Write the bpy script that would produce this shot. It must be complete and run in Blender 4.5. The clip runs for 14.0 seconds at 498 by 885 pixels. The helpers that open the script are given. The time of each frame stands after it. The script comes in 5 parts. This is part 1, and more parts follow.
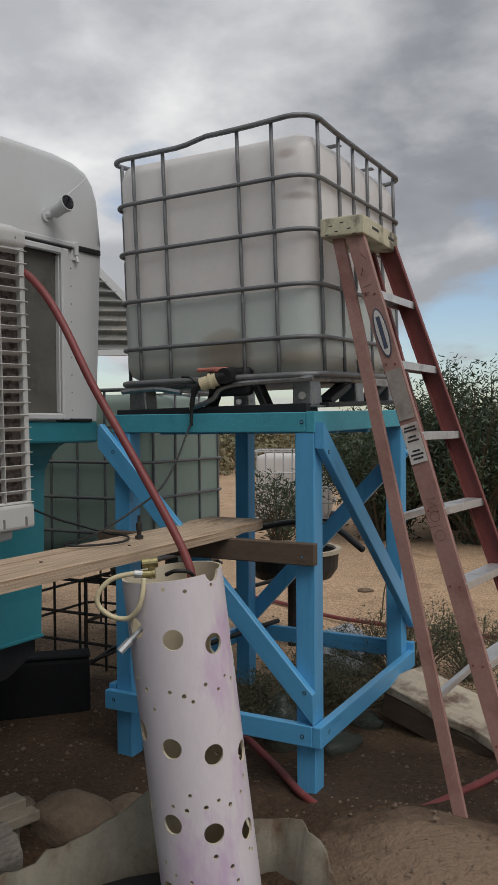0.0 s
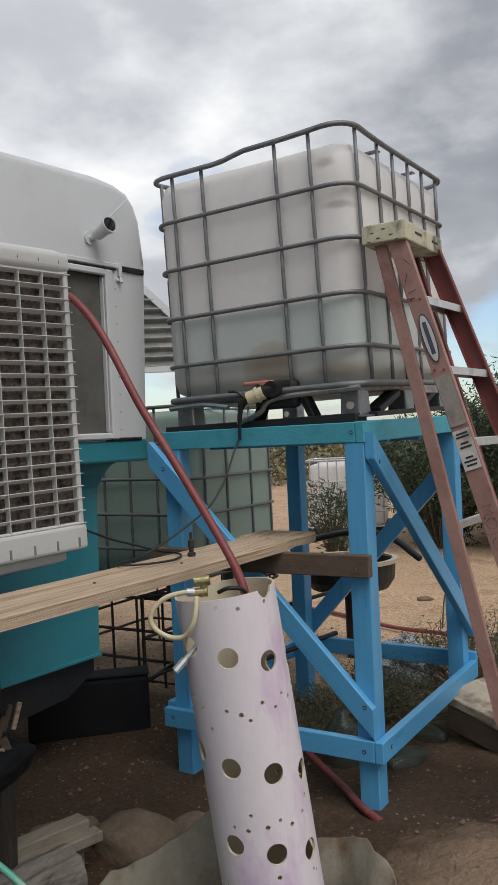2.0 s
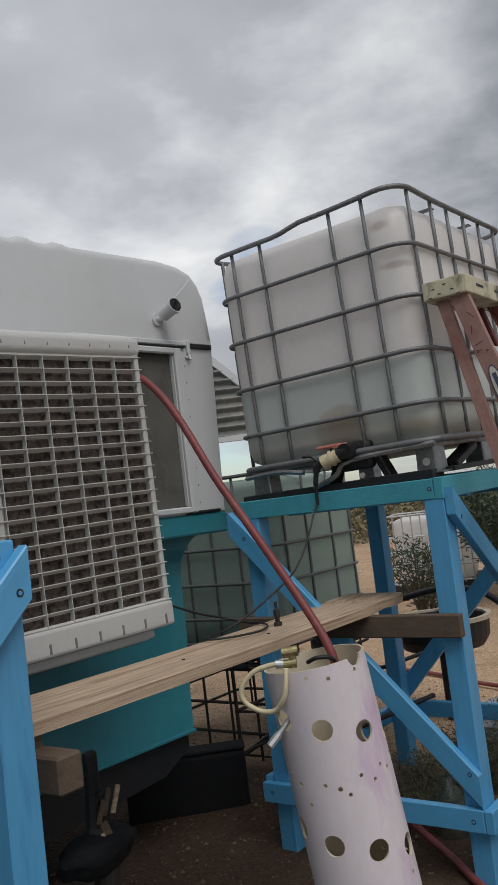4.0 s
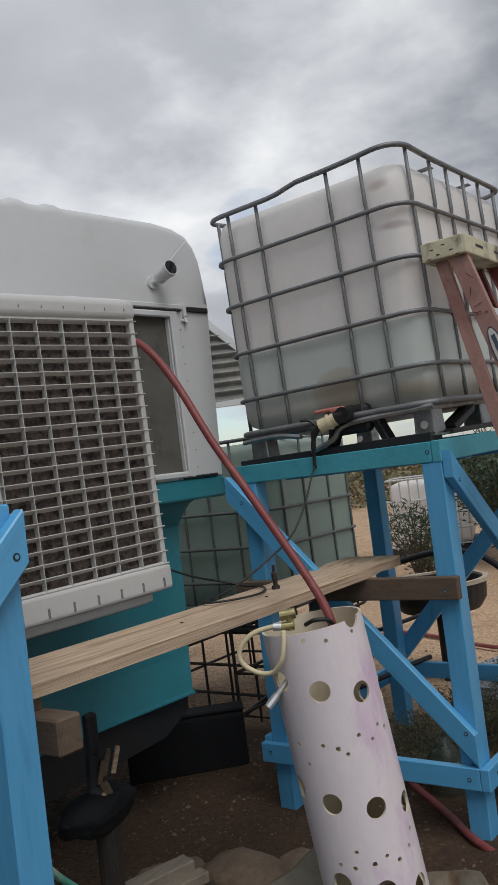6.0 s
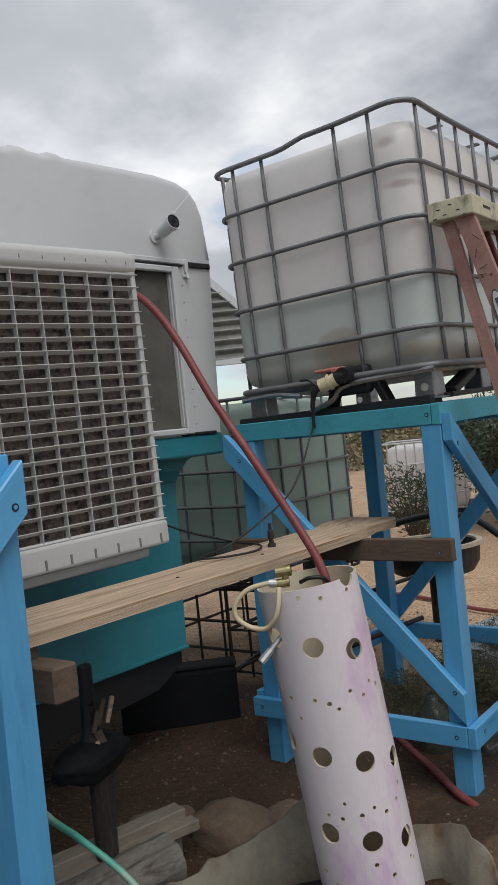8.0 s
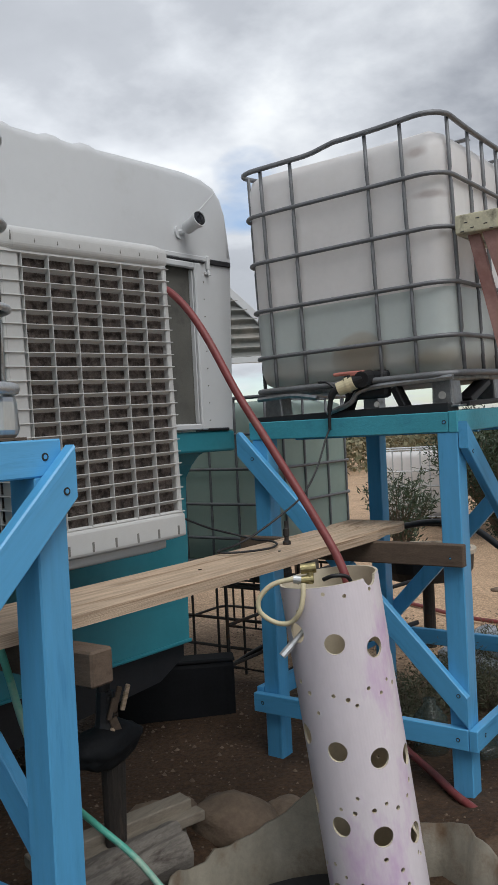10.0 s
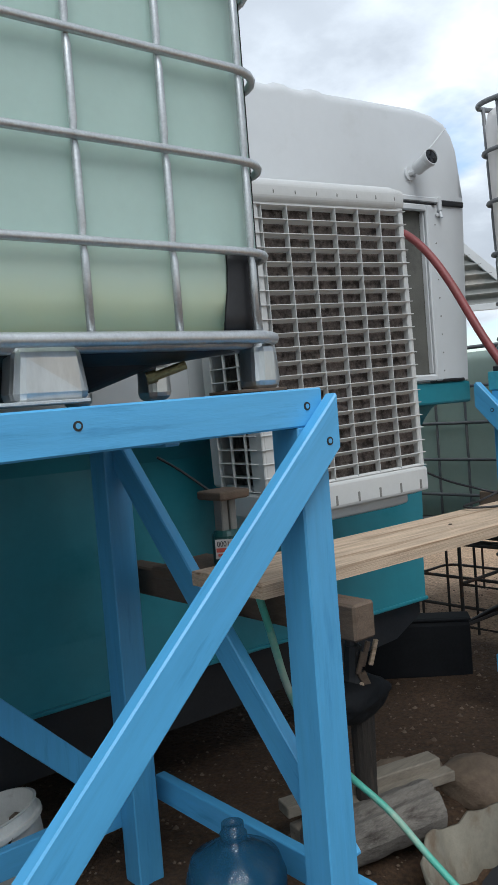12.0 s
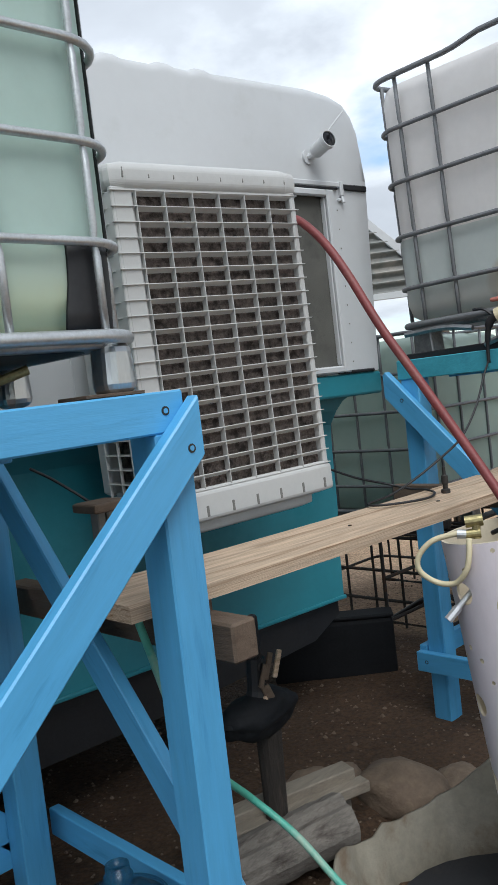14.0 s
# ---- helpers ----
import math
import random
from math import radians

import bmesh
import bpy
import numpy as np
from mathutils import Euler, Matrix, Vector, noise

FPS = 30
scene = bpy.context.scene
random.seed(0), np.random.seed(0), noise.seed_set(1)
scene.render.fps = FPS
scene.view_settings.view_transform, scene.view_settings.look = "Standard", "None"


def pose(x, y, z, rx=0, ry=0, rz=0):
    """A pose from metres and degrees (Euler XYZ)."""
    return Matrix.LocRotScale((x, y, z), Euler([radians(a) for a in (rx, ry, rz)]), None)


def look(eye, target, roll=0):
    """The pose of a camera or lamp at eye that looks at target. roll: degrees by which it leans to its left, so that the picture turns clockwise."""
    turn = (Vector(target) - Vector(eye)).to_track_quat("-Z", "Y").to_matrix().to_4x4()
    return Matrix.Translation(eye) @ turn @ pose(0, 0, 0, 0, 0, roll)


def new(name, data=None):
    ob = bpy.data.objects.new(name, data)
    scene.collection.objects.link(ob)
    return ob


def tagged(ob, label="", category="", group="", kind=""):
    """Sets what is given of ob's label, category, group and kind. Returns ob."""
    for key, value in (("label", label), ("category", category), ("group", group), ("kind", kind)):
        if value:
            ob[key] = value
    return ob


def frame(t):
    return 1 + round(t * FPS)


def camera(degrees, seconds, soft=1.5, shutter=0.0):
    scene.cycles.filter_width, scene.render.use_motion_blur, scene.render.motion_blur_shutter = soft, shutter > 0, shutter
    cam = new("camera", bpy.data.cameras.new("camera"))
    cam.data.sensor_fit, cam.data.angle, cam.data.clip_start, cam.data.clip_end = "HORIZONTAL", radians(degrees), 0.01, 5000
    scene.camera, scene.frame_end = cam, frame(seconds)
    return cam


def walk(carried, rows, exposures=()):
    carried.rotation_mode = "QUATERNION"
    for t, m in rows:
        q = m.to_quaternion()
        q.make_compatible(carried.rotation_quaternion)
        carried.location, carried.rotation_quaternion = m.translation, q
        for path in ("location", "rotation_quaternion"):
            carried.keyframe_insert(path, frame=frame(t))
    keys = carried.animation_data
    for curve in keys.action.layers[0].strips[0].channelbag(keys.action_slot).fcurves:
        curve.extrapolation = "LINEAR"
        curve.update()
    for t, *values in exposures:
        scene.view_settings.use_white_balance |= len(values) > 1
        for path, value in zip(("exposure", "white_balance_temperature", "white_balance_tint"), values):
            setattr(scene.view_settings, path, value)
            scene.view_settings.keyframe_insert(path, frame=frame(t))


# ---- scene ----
cam = camera(33.8, 14.0)
PATH = [
    (0, (1.3, -3.001, 1.441), (0.361, -1.235, 1.401), -0.4),
    (0.5, (1.302, -2.983, 1.442), (0.341, -1.23, 1.423), -0.6),
    (1, (1.302, -2.968, 1.44), (0.322, -1.225, 1.403), -0.5),
    (1.5, (1.301, -2.975, 1.444), (0.309, -1.239, 1.387), -0.7),
    (2, (1.305, -2.973, 1.454), (0.254, -1.271, 1.442), -2.7),
    (2.5, (1.31, -2.977, 1.473), (0.152, -1.35, 1.583), -5.6),
    (3, (1.325, -2.982, 1.476), (0.137, -1.38, 1.631), -6.5),
    (5.5, (1.325, -2.974, 1.473), (0.126, -1.376, 1.579), -7.5),
    (6, (1.317, -2.967, 1.47), (0.117, -1.369, 1.539), -7.2),
    (6.5, (1.301, -2.964, 1.463), (0.095, -1.369, 1.482), -6.4),
    (7, (1.31, -2.965, 1.461), (0.105, -1.369, 1.445), -6.2),
    (9.5, (1.277, -3.002, 1.461), (0.102, -1.385, 1.418), -4.2),
    (10, (1.198, -3.099, 1.461), (0.038, -1.47, 1.432), -2.9),
    (10.5, (1.097, -3.233, 1.447), (-0.149, -1.668, 1.432), -1.1),
    (11, (1.06, -3.304, 1.447), (-0.351, -1.887, 1.43), -0.7),
    (11.5, (1.052, -3.272, 1.446), (-0.477, -1.983, 1.407), -3.4),
    (12, (1.045, -3.136, 1.442), (-0.478, -1.843, 1.346), -4.5),
    (12.5, (1.02, -2.958, 1.444), (-0.445, -1.607, 1.272), -3.8),
    (13, (1.047, -2.906, 1.446), (-0.383, -1.521, 1.265), -5.4),
    (13.5, (1.054, -2.888, 1.45), (-0.348, -1.468, 1.323), -6.2),
    (14, (1.042, -2.886, 1.447), (-0.395, -1.5, 1.32), -6.6),
]
walk(cam, [(t, look(eye, target, roll)) for t, eye, target, roll in PATH],
     exposures=((0, -0.66, 6450, 10), (1.0, -0.5, 6430, 10), (2.0, -0.35, 6380, 10), (2.5, -0.48, 6360, 10), (3, -0.68, 6350, 10), (6, -0.55, 6310, 10), (7, -0.5, 6300, 10), (9.5, -0.38, 6250, 10), (10.5, -0.32, 6050, 8), (11.0, -0.27, 5900, 7), (11.4, -0.07, 5850, 6), (12, -0.03, 5850, 6), (14, 0.05, 5950, 7)))

# ---- sky and sun ----
world = bpy.data.worlds.new("cloudy_sky")
scene.world = world
world.use_nodes = True


def make_sky(nt):
    n, l = nt.nodes, nt.links
    n.clear()
    out = n.new("ShaderNodeOutputWorld")
    back = n.new("ShaderNodeBackground")
    back.inputs[1].default_value = 1.0
    sky = n.new("ShaderNodeTexSky")
    sky.sky_type, sky.sun_disc = "NISHITA", False
    sky.sun_elevation, sky.sun_rotation = radians(55), radians(119)
    dim = n.new("ShaderNodeMix")
    dim.data_type, dim.blend_type = "RGBA", "MULTIPLY"
    dim.inputs[0].default_value = 1.0
    dim.inputs[7].default_value = (0.19, 0.19, 0.19, 1)
    l.new(sky.outputs[0], dim.inputs[6])
    co = n.new("ShaderNodeTexCoord")
    sep = n.new("ShaderNodeSeparateXYZ")
    l.new(co.outputs["Generated"], sep.inputs[0])
    zz = n.new("ShaderNodeMath")
    zz.operation = "MAXIMUM"
    zz.inputs[1].default_value = 0.0
    l.new(sep.outputs[2], zz.inputs[0])
    zb = n.new("ShaderNodeMath")
    zb.operation = "ADD"
    zb.inputs[1].default_value = 0.22
    l.new(zz.outputs[0], zb.inputs[0])
    flat_co = n.new("ShaderNodeVectorMath")
    flat_co.operation = "DIVIDE"
    comb = n.new("ShaderNodeCombineXYZ")
    for i in (0, 1, 2):
        l.new(zb.outputs[0], comb.inputs[i])
    l.new(co.outputs["Generated"], flat_co.inputs[0])
    l.new(comb.outputs[0], flat_co.inputs[1])

    def cloud(scale, detail, rough, w, lac=2.0, distort=0.0):
        t = n.new("ShaderNodeTexNoise")
        t.noise_dimensions = "4D"
        t.inputs["Scale"].default_value, t.inputs["Detail"].default_value = scale, detail
        t.inputs["Roughness"].default_value, t.inputs["W"].default_value = rough, w
        t.inputs["Distortion"].default_value = distort
        l.new(flat_co.outputs[0], t.inputs["Vector"])
        return t.outputs[0]

    def ramp(src, stops):
        r = n.new("ShaderNodeValToRGB")
        els = r.color_ramp.elements
        while len(els) < len(stops):
            els.new(0.5)
        for e, (p, c) in zip(els, stops):
            e.position, e.color = p, (*c, 1)
        l.new(src, r.inputs[0])
        return r.outputs[0]

    base = cloud(1.9, 9, 0.52, 3.4, distort=0.12)
    tone = ramp(base, ((0.34, (1.12, 1.12, 1.10)), (0.43, (0.77, 0.785, 0.815)), (0.53, (0.45, 0.468, 0.512)), (0.66, (0.34, 0.357, 0.40))))
    # thin white edges low over the horizon and a brighter stretch of cloud
    glow = n.new("ShaderNodeVectorMath")
    glow.operation = "DOT_PRODUCT"
    glow.inputs[1].default_value = BRIGHT_WAY
    l.new(co.outputs["Generated"], glow.inputs[0])
    bright = ramp(glow.outputs["Value"], ((0.78, (0, 0, 0)), (0.98, (0.95, 0.95, 0.93))))
    add = n.new("ShaderNodeMix")
    add.data_type, add.blend_type = "RGBA", "ADD"
    add.inputs[0].default_value = 0.36
    l.new(tone, add.inputs[6])
    l.new(bright, add.inputs[7])
    low = ramp(sep.outputs[2], ((0.02, (0.6, 0.6, 0.6)), (0.31, (0, 0, 0))))
    lift = n.new("ShaderNodeMix")
    lift.data_type = "RGBA"
    lift.inputs[7].default_value = (0.88, 0.9, 0.92, 1)
    l.new(low, lift.inputs[0])
    l.new(add.outputs[2], lift.inputs[6])
    # gaps of blue, mostly low in the north-east
    way = n.new("ShaderNodeVectorMath")
    way.operation = "DOT_PRODUCT"
    way.inputs[1].default_value = (-0.20, 0.976, 0.075)
    l.new(co.outputs["Generated"], way.inputs[0])
    side = ramp(way.outputs["Value"], ((0.90, (0, 0, 0)), (0.982, (0.08, 0.08, 0.08)), (0.9965, (0.38, 0.38, 0.38))))
    # a small rent in the cloud over the trailer's end
    rent = n.new("ShaderNodeVectorMath")
    rent.operation = "DOT_PRODUCT"
    rent.inputs[1].default_value = Vector((-0.553, 0.783, 0.284)).normalized()
    l.new(co.outputs["Generated"], rent.inputs[0])
    rent_add = ramp(rent.outputs["Value"], ((0.9988, (0, 0, 0)), (0.99985, (0.27, 0.27, 0.27))))
    clear = n.new("ShaderNodeMath")
    clear.operation = "ADD"
    l.new(side, clear.inputs[0])
    l.new(rent_add, clear.inputs[1])
    strip = ramp(sep.outputs[2], ((0.0, (0.30, 0.30, 0.30)), (0.08, (0.26, 0.26, 0.26)), (0.13, (0, 0, 0))))
    clear_low = n.new("ShaderNodeMath")
    clear_low.operation = "MAXIMUM"
    l.new(clear.outputs[0], clear_low.inputs[0])
    l.new(strip, clear_low.inputs[1])
    holes = cloud(1.6, 6, 0.5, 9.1)
    hs = n.new("ShaderNodeMath")
    hs.operation = "ADD"
    l.new(clear_low.outputs[0], hs.inputs[0])
    l.new(holes, hs.inputs[1])
    gap = ramp(hs.outputs[0], ((0.71, (0, 0, 0)), (0.83, (1, 1, 1))))
    mix = n.new("ShaderNodeMix")
    mix.data_type = "RGBA"
    l.new(gap, mix.inputs[0])
    l.new(lift.outputs[2], mix.inputs[6])
    l.new(dim.outputs[2], mix.inputs[7])
    l.new(mix.outputs[2], back.inputs[0])
    l.new(back.outputs[0], out.inputs[0])


SUN_WAY = Vector((0.50, -0.28, 0.82)).normalized()
BRIGHT_WAY = Vector((-0.75, 0.45, 0.45)).normalized()
make_sky(world.node_tree)
sun = new("sun", bpy.data.lights.new("sun", "SUN"))
sun.data.energy, sun.data.angle, sun.data.color = 2.2, radians(38), (1, 0.96, 0.9)
sun.matrix_world = look(SUN_WAY * 20, (0, 0, 0))


# ---- materials ----
def material(name, colour, rough=0.6, metal=0.0, scale=8.0, vary=0.25, bump=0.15, fine=90.0, stretch=(1, 1, 1), stain=None, stain_at=0.62, per_piece=0.0, spec=0.5, depth=0.004, turn=None):
    """A surface with a broad and a fine variation of tone, a bump, and stains of another colour."""
    m = bpy.data.materials.new(name)
    m.use_nodes = True
    n, l = m.node_tree.nodes, m.node_tree.links
    p = n["Principled BSDF"]
    p.inputs["Roughness"].default_value, p.inputs["Metallic"].default_value = rough, metal
    p.inputs["Specular IOR Level"].default_value = spec
    co = n.new("ShaderNodeTexCoord")
    mp = n.new("ShaderNodeMapping")
    mp.inputs["Scale"].default_value = stretch
    if turn:
        mp.vector_type = "TEXTURE"
        mp.inputs["Scale"].default_value = [1 / k for k in stretch]
        mp.inputs["Rotation"].default_value = [radians(k) for k in turn]
    l.new(co.outputs["Object"], mp.inputs[0])

    def tex(s, d=5, r=0.6):
        t = n.new("ShaderNodeTexNoise")
        t.inputs["Scale"].default_value, t.inputs["Detail"].default_value, t.inputs["Roughness"].default_value = s, d, r
        l.new(mp.outputs[0], t.inputs["Vector"])
        return t.outputs[0]

    broad, small = tex(scale), tex(fine, 4, 0.7)
    addm = n.new("ShaderNodeMath")
    addm.operation = "ADD"
    l.new(broad, addm.inputs[0])
    l.new(small, addm.inputs[1])
    rng = n.new("ShaderNodeMapRange")
    rng.inputs[1].default_value, rng.inputs[2].default_value = 0.6, 1.4
    rng.inputs[3].default_value, rng.inputs[4].default_value = 1 - vary, 1 + vary
    l.new(addm.outputs[0], rng.inputs[0])
    last = rng.outputs[0]
    if per_piece:
        info = n.new("ShaderNodeObjectInfo")
        pr = n.new("ShaderNodeMapRange")
        pr.inputs[3].default_value, pr.inputs[4].default_value = 1 - per_piece, 1 + per_piece
        l.new(info.outputs["Random"], pr.inputs[0])
        mul = n.new("ShaderNodeMath")
        mul.operation = "MULTIPLY"
        l.new(last, mul.inputs[0])
        l.new(pr.outputs[0], mul.inputs[1])
        last = mul.outputs[0]
    col = n.new("ShaderNodeVectorMath")
    col.operation = "SCALE"
    col.inputs[0].default_value = colour
    l.new(last, col.inputs["Scale"])
    final = col.outputs[0]
    if stain:
        st = tex(scale * 0.6 + 1.3, 6, 0.65)
        r = n.new("ShaderNodeValToRGB")
        r.color_ramp.elements[0].position, r.color_ramp.elements[1].position = stain_at - 0.06, stain_at + 0.1
        l.new(st, r.inputs[0])
        mx = n.new("ShaderNodeMix")
        mx.data_type = "RGBA"
        mx.inputs[7].default_value = (*stain, 1)
        l.new(r.outputs[0], mx.inputs[0])
        l.new(final, mx.inputs[6])
        final = mx.outputs[2]
    l.new(final, p.inputs["Base Color"])
    bp = n.new("ShaderNodeBump")
    bp.inputs["Strength"].default_value, bp.inputs["Distance"].default_value = bump, depth
    l.new(addm.outputs[0], bp.inputs["Height"])
    l.new(bp.outputs[0], p.inputs["Normal"])
    return m


def milky(name, colour, clear, rough=0.35, stain=None):
    """Cloudy tank plastic that lets part of what is behind it show."""
    m = material(name, colour, rough, scale=2.2, vary=0.06, bump=0.05, fine=25, stain=stain, stain_at=0.66)
    n, l = m.node_tree.nodes, m.node_tree.links
    p, out = n["Principled BSDF"], n["Material Output"]
    tr = n.new("ShaderNodeBsdfTranslucent")
    tr.inputs[0].default_value = (*colour, 1)
    tp = n.new("ShaderNodeBsdfTransparent")
    a, b = n.new("ShaderNodeMixShader"), n.new("ShaderNodeMixShader")
    a.inputs[0].default_value, b.inputs[0].default_value = 0.28, clear
    l.new(p.outputs[0], a.inputs[1])
    l.new(tr.outputs[0], a.inputs[2])
    l.new(a.outputs[0], b.inputs[1])
    l.new(tp.outputs[0], b.inputs[2])
    l.new(b.outputs[0], out.inputs[0])
    return m



def blue(turn):
    """Thick blue paint over sawn timber, its grain and brush strokes along the piece."""
    return material("blue_painted_wood", (0.105, 0.385, 0.68), 0.36, scale=6, vary=0.10, bump=0.12, fine=11, stretch=(5, 5, 0.55), stain=(0.060, 0.27, 0.53), stain_at=0.63, per_piece=0.07, turn=turn, depth=0.006)


BLUE, BLUE_X, BLUE_Y = blue((0, 0, 0.01)), blue((0, 90, 0)), blue((90, 0, 0))
BLUE_DX, BLUE_DYA, BLUE_DYB = blue((0, -44, 0)), blue((-47.5, 0, 0)), blue((51, 0, 0))
TEALRIM = material("teal_painted_wood", (0.07, 0.36, 0.46), 0.45, scale=6, vary=0.16, bump=0.45, fine=60, stain=(0.05, 0.25, 0.36), stain_at=0.63, per_piece=0.05)
PINE = material("weathered_pine", (0.55, 0.415, 0.295), 0.75, scale=4, vary=0.42, bump=0.45, fine=16, stretch=(7, 0.35, 34), stain=(0.27, 0.17, 0.095), stain_at=0.57)
BROWN = material("old_brown_timber", (0.125, 0.088, 0.062), 0.8, scale=6, vary=0.35, bump=0.5, fine=50, stretch=(2, 6, 8), stain=(0.09, 0.06, 0.04))
GREYWOOD = material("silvered_wood", (0.17, 0.152, 0.132), 0.85, scale=4, vary=0.5, bump=0.6, fine=34, stretch=(7, 0.9, 7), stain=(0.06, 0.048, 0.04), stain_at=0.58, depth=0.006)
BOARDWOOD = material("sun_dried_board", (0.25, 0.215, 0.17), 0.85, scale=4, vary=0.3, bump=0.3, fine=30, stretch=(9, 0.8, 9), stain=(0.18, 0.145, 0.11), stain_at=0.6)
DARKWOOD = material("charred_wood", (0.035, 0.028, 0.023), 0.85, scale=6, vary=0.5, bump=0.7, fine=40, stretch=(6, 6, 0.7), stain=(0.10, 0.07, 0.05), stain_at=0.6, depth=0.008)
STEEL = material("dull_zinc_tube", (0.21, 0.215, 0.225), 0.55, 0.45, scale=12, vary=0.25, bump=0.15, fine=140, stain=(0.14, 0.14, 0.145))
GALV = material("bright_zinc_tube", (0.60, 0.62, 0.63), 0.42, 0.75, scale=14, vary=0.22, bump=0.15, fine=140)
SHEETMETAL = material("pressed_zinc_sheet", (0.34, 0.35, 0.36), 0.4, 0.85, scale=9, vary=0.3, bump=0.2, fine=70, stain=(0.13, 0.12, 0.11))
SHINY = material("shiny_zinc_foot", (0.62, 0.64, 0.65), 0.32, 0.9, scale=9, vary=0.2, bump=0.12, fine=24, stretch=(1, 1, 0.3), stain=(0.40, 0.42, 0.43), stain_at=0.6)
DARKSTEEL = material("dark_rusty_steel", (0.045, 0.042, 0.04), 0.6, 0.5, scale=14, vary=0.4, bump=0.3, fine=100, stain=(0.10, 0.045, 0.02))
BLACK = material("black_plastic", (0.016, 0.016, 0.018), 0.5, scale=10, vary=0.3, bump=0.1, fine=80, stain=(0.035, 0.032, 0.03), stain_at=0.66)
DEEPBLACK = material("matt_black_plastic", (0.012, 0.013, 0.015), 0.7, scale=10, vary=0.3, bump=0.1, fine=80, spec=0.2)
WHITEPAINT = material("white_painted_aluminium", (0.63, 0.64, 0.65), 0.38, scale=1.4, vary=0.035, bump=0.06, fine=14, stain=(0.56, 0.565, 0.56), stain_at=0.64)
TRAILERTEAL = material("teal_painted_aluminium", (0.033, 0.222, 0.278), 0.42, scale=1.8, vary=0.12, bump=0.10, fine=12, stain=(0.014, 0.18, 0.225), stain_at=0.6)
COOLER = material("cooler_white_plastic", (0.57, 0.57, 0.56), 0.5, scale=4, vary=0.05, bump=0.06, fine=60, stain=(0.50, 0.495, 0.47), stain_at=0.66)
PAD = material("cooler_pad_fibre", (0.20, 0.16, 0.14), 0.95, scale=45, vary=0.7, bump=1.0, fine=160, stain=(0.045, 0.035, 0.03), stain_at=0.52, depth=0.02)
PVC = material("purple_stained_pvc", (0.78, 0.71, 0.75), 0.42, scale=3.5, vary=0.06, bump=0.06, fine=40, stretch=(1, 1, 0.4), stain=(0.60, 0.38, 0.62), stain_at=0.57)
PVCIN = material("bare_pvc", (0.62, 0.55, 0.42), 0.55, scale=4, vary=0.12, bump=0.05, fine=40)
CREAM = material("cream_tubing", (0.66, 0.58, 0.38), 0.42, scale=10, vary=0.12, bump=0.05, fine=70)
BRASS = material("tarnished_brass", (0.42, 0.36, 0.18), 0.4, 0.8, scale=30, vary=0.3, bump=0.2, fine=120)
REDHOSE = material("dusty_red_hose", (0.22, 0.05, 0.05), 0.5, scale=8, vary=0.25, bump=0.2, fine=120, stain=(0.26, 0.11, 0.09))
GREENHOSE = material("green_hose", (0.10, 0.42, 0.32), 0.45, scale=5, vary=0.2, bump=0.2, fine=120, stain=(0.42, 0.50, 0.40), stain_at=0.56)
FIBREGLASS = material("faded_red_fibreglass", (0.36, 0.205, 0.175), 0.6, scale=5, vary=0.2, bump=0.2, fine=70, stain=(0.25, 0.12, 0.10), stain_at=0.56)
FIBREDARK = material("red_fibreglass", (0.21, 0.06, 0.055), 0.6, scale=5, vary=0.2, bump=0.2, fine=70, stain=(0.30, 0.12, 0.10), stain_at=0.66)
ALUMINIUM = material("worn_aluminium", (0.70, 0.71, 0.72), 0.42, 0.7, scale=12, vary=0.18, bump=0.15, fine=90, stain=(0.45, 0.45, 0.45))
CAPYELLOW = material("worn_yellow_plastic", (0.60, 0.56, 0.40), 0.55, scale=12, vary=0.2, bump=0.2, fine=80, stain=(0.13, 0.11, 0.08), stain_at=0.555)
STICKER = material("dirty_sticker", (0.34, 0.30, 0.27), 0.6, scale=12, vary=0.25, bump=0.1, fine=60, stain=(0.20, 0.15, 0.13))
INK = material("black_ink", (0.03, 0.025, 0.03), 0.6, vary=0.2, bump=0.0)
LOGOBLUE = material("blue_label", (0.06, 0.075, 0.12), 0.5, vary=0.2, bump=0.0)
LOGOWHITE = material("white_label", (0.62, 0.60, 0.57), 0.5, vary=0.1, bump=0.0, stain=(0.40, 0.33, 0.3))
REDINK = material("red_marker", (0.52, 0.10, 0.07), 0.6, vary=0.25, bump=0.0, scale=30)
FADEDRED = material("faded_red_plastic", (0.55, 0.20, 0.16), 0.5, scale=14, vary=0.2, bump=0.1, fine=90)
TANKWHITE = milky("milky_white_plastic", (0.91, 0.885, 0.87), 0.03, stain=(0.85, 0.83, 0.80))
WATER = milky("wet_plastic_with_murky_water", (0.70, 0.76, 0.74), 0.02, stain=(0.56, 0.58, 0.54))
TANKPALE = milky("full_tank_plastic", (0.60, 0.76, 0.70), 0.10)
TANKDIM = milky("old_green_tank_plastic", (0.45, 0.56, 0.505), 0.10, stain=(0.37, 0.46, 0.40))


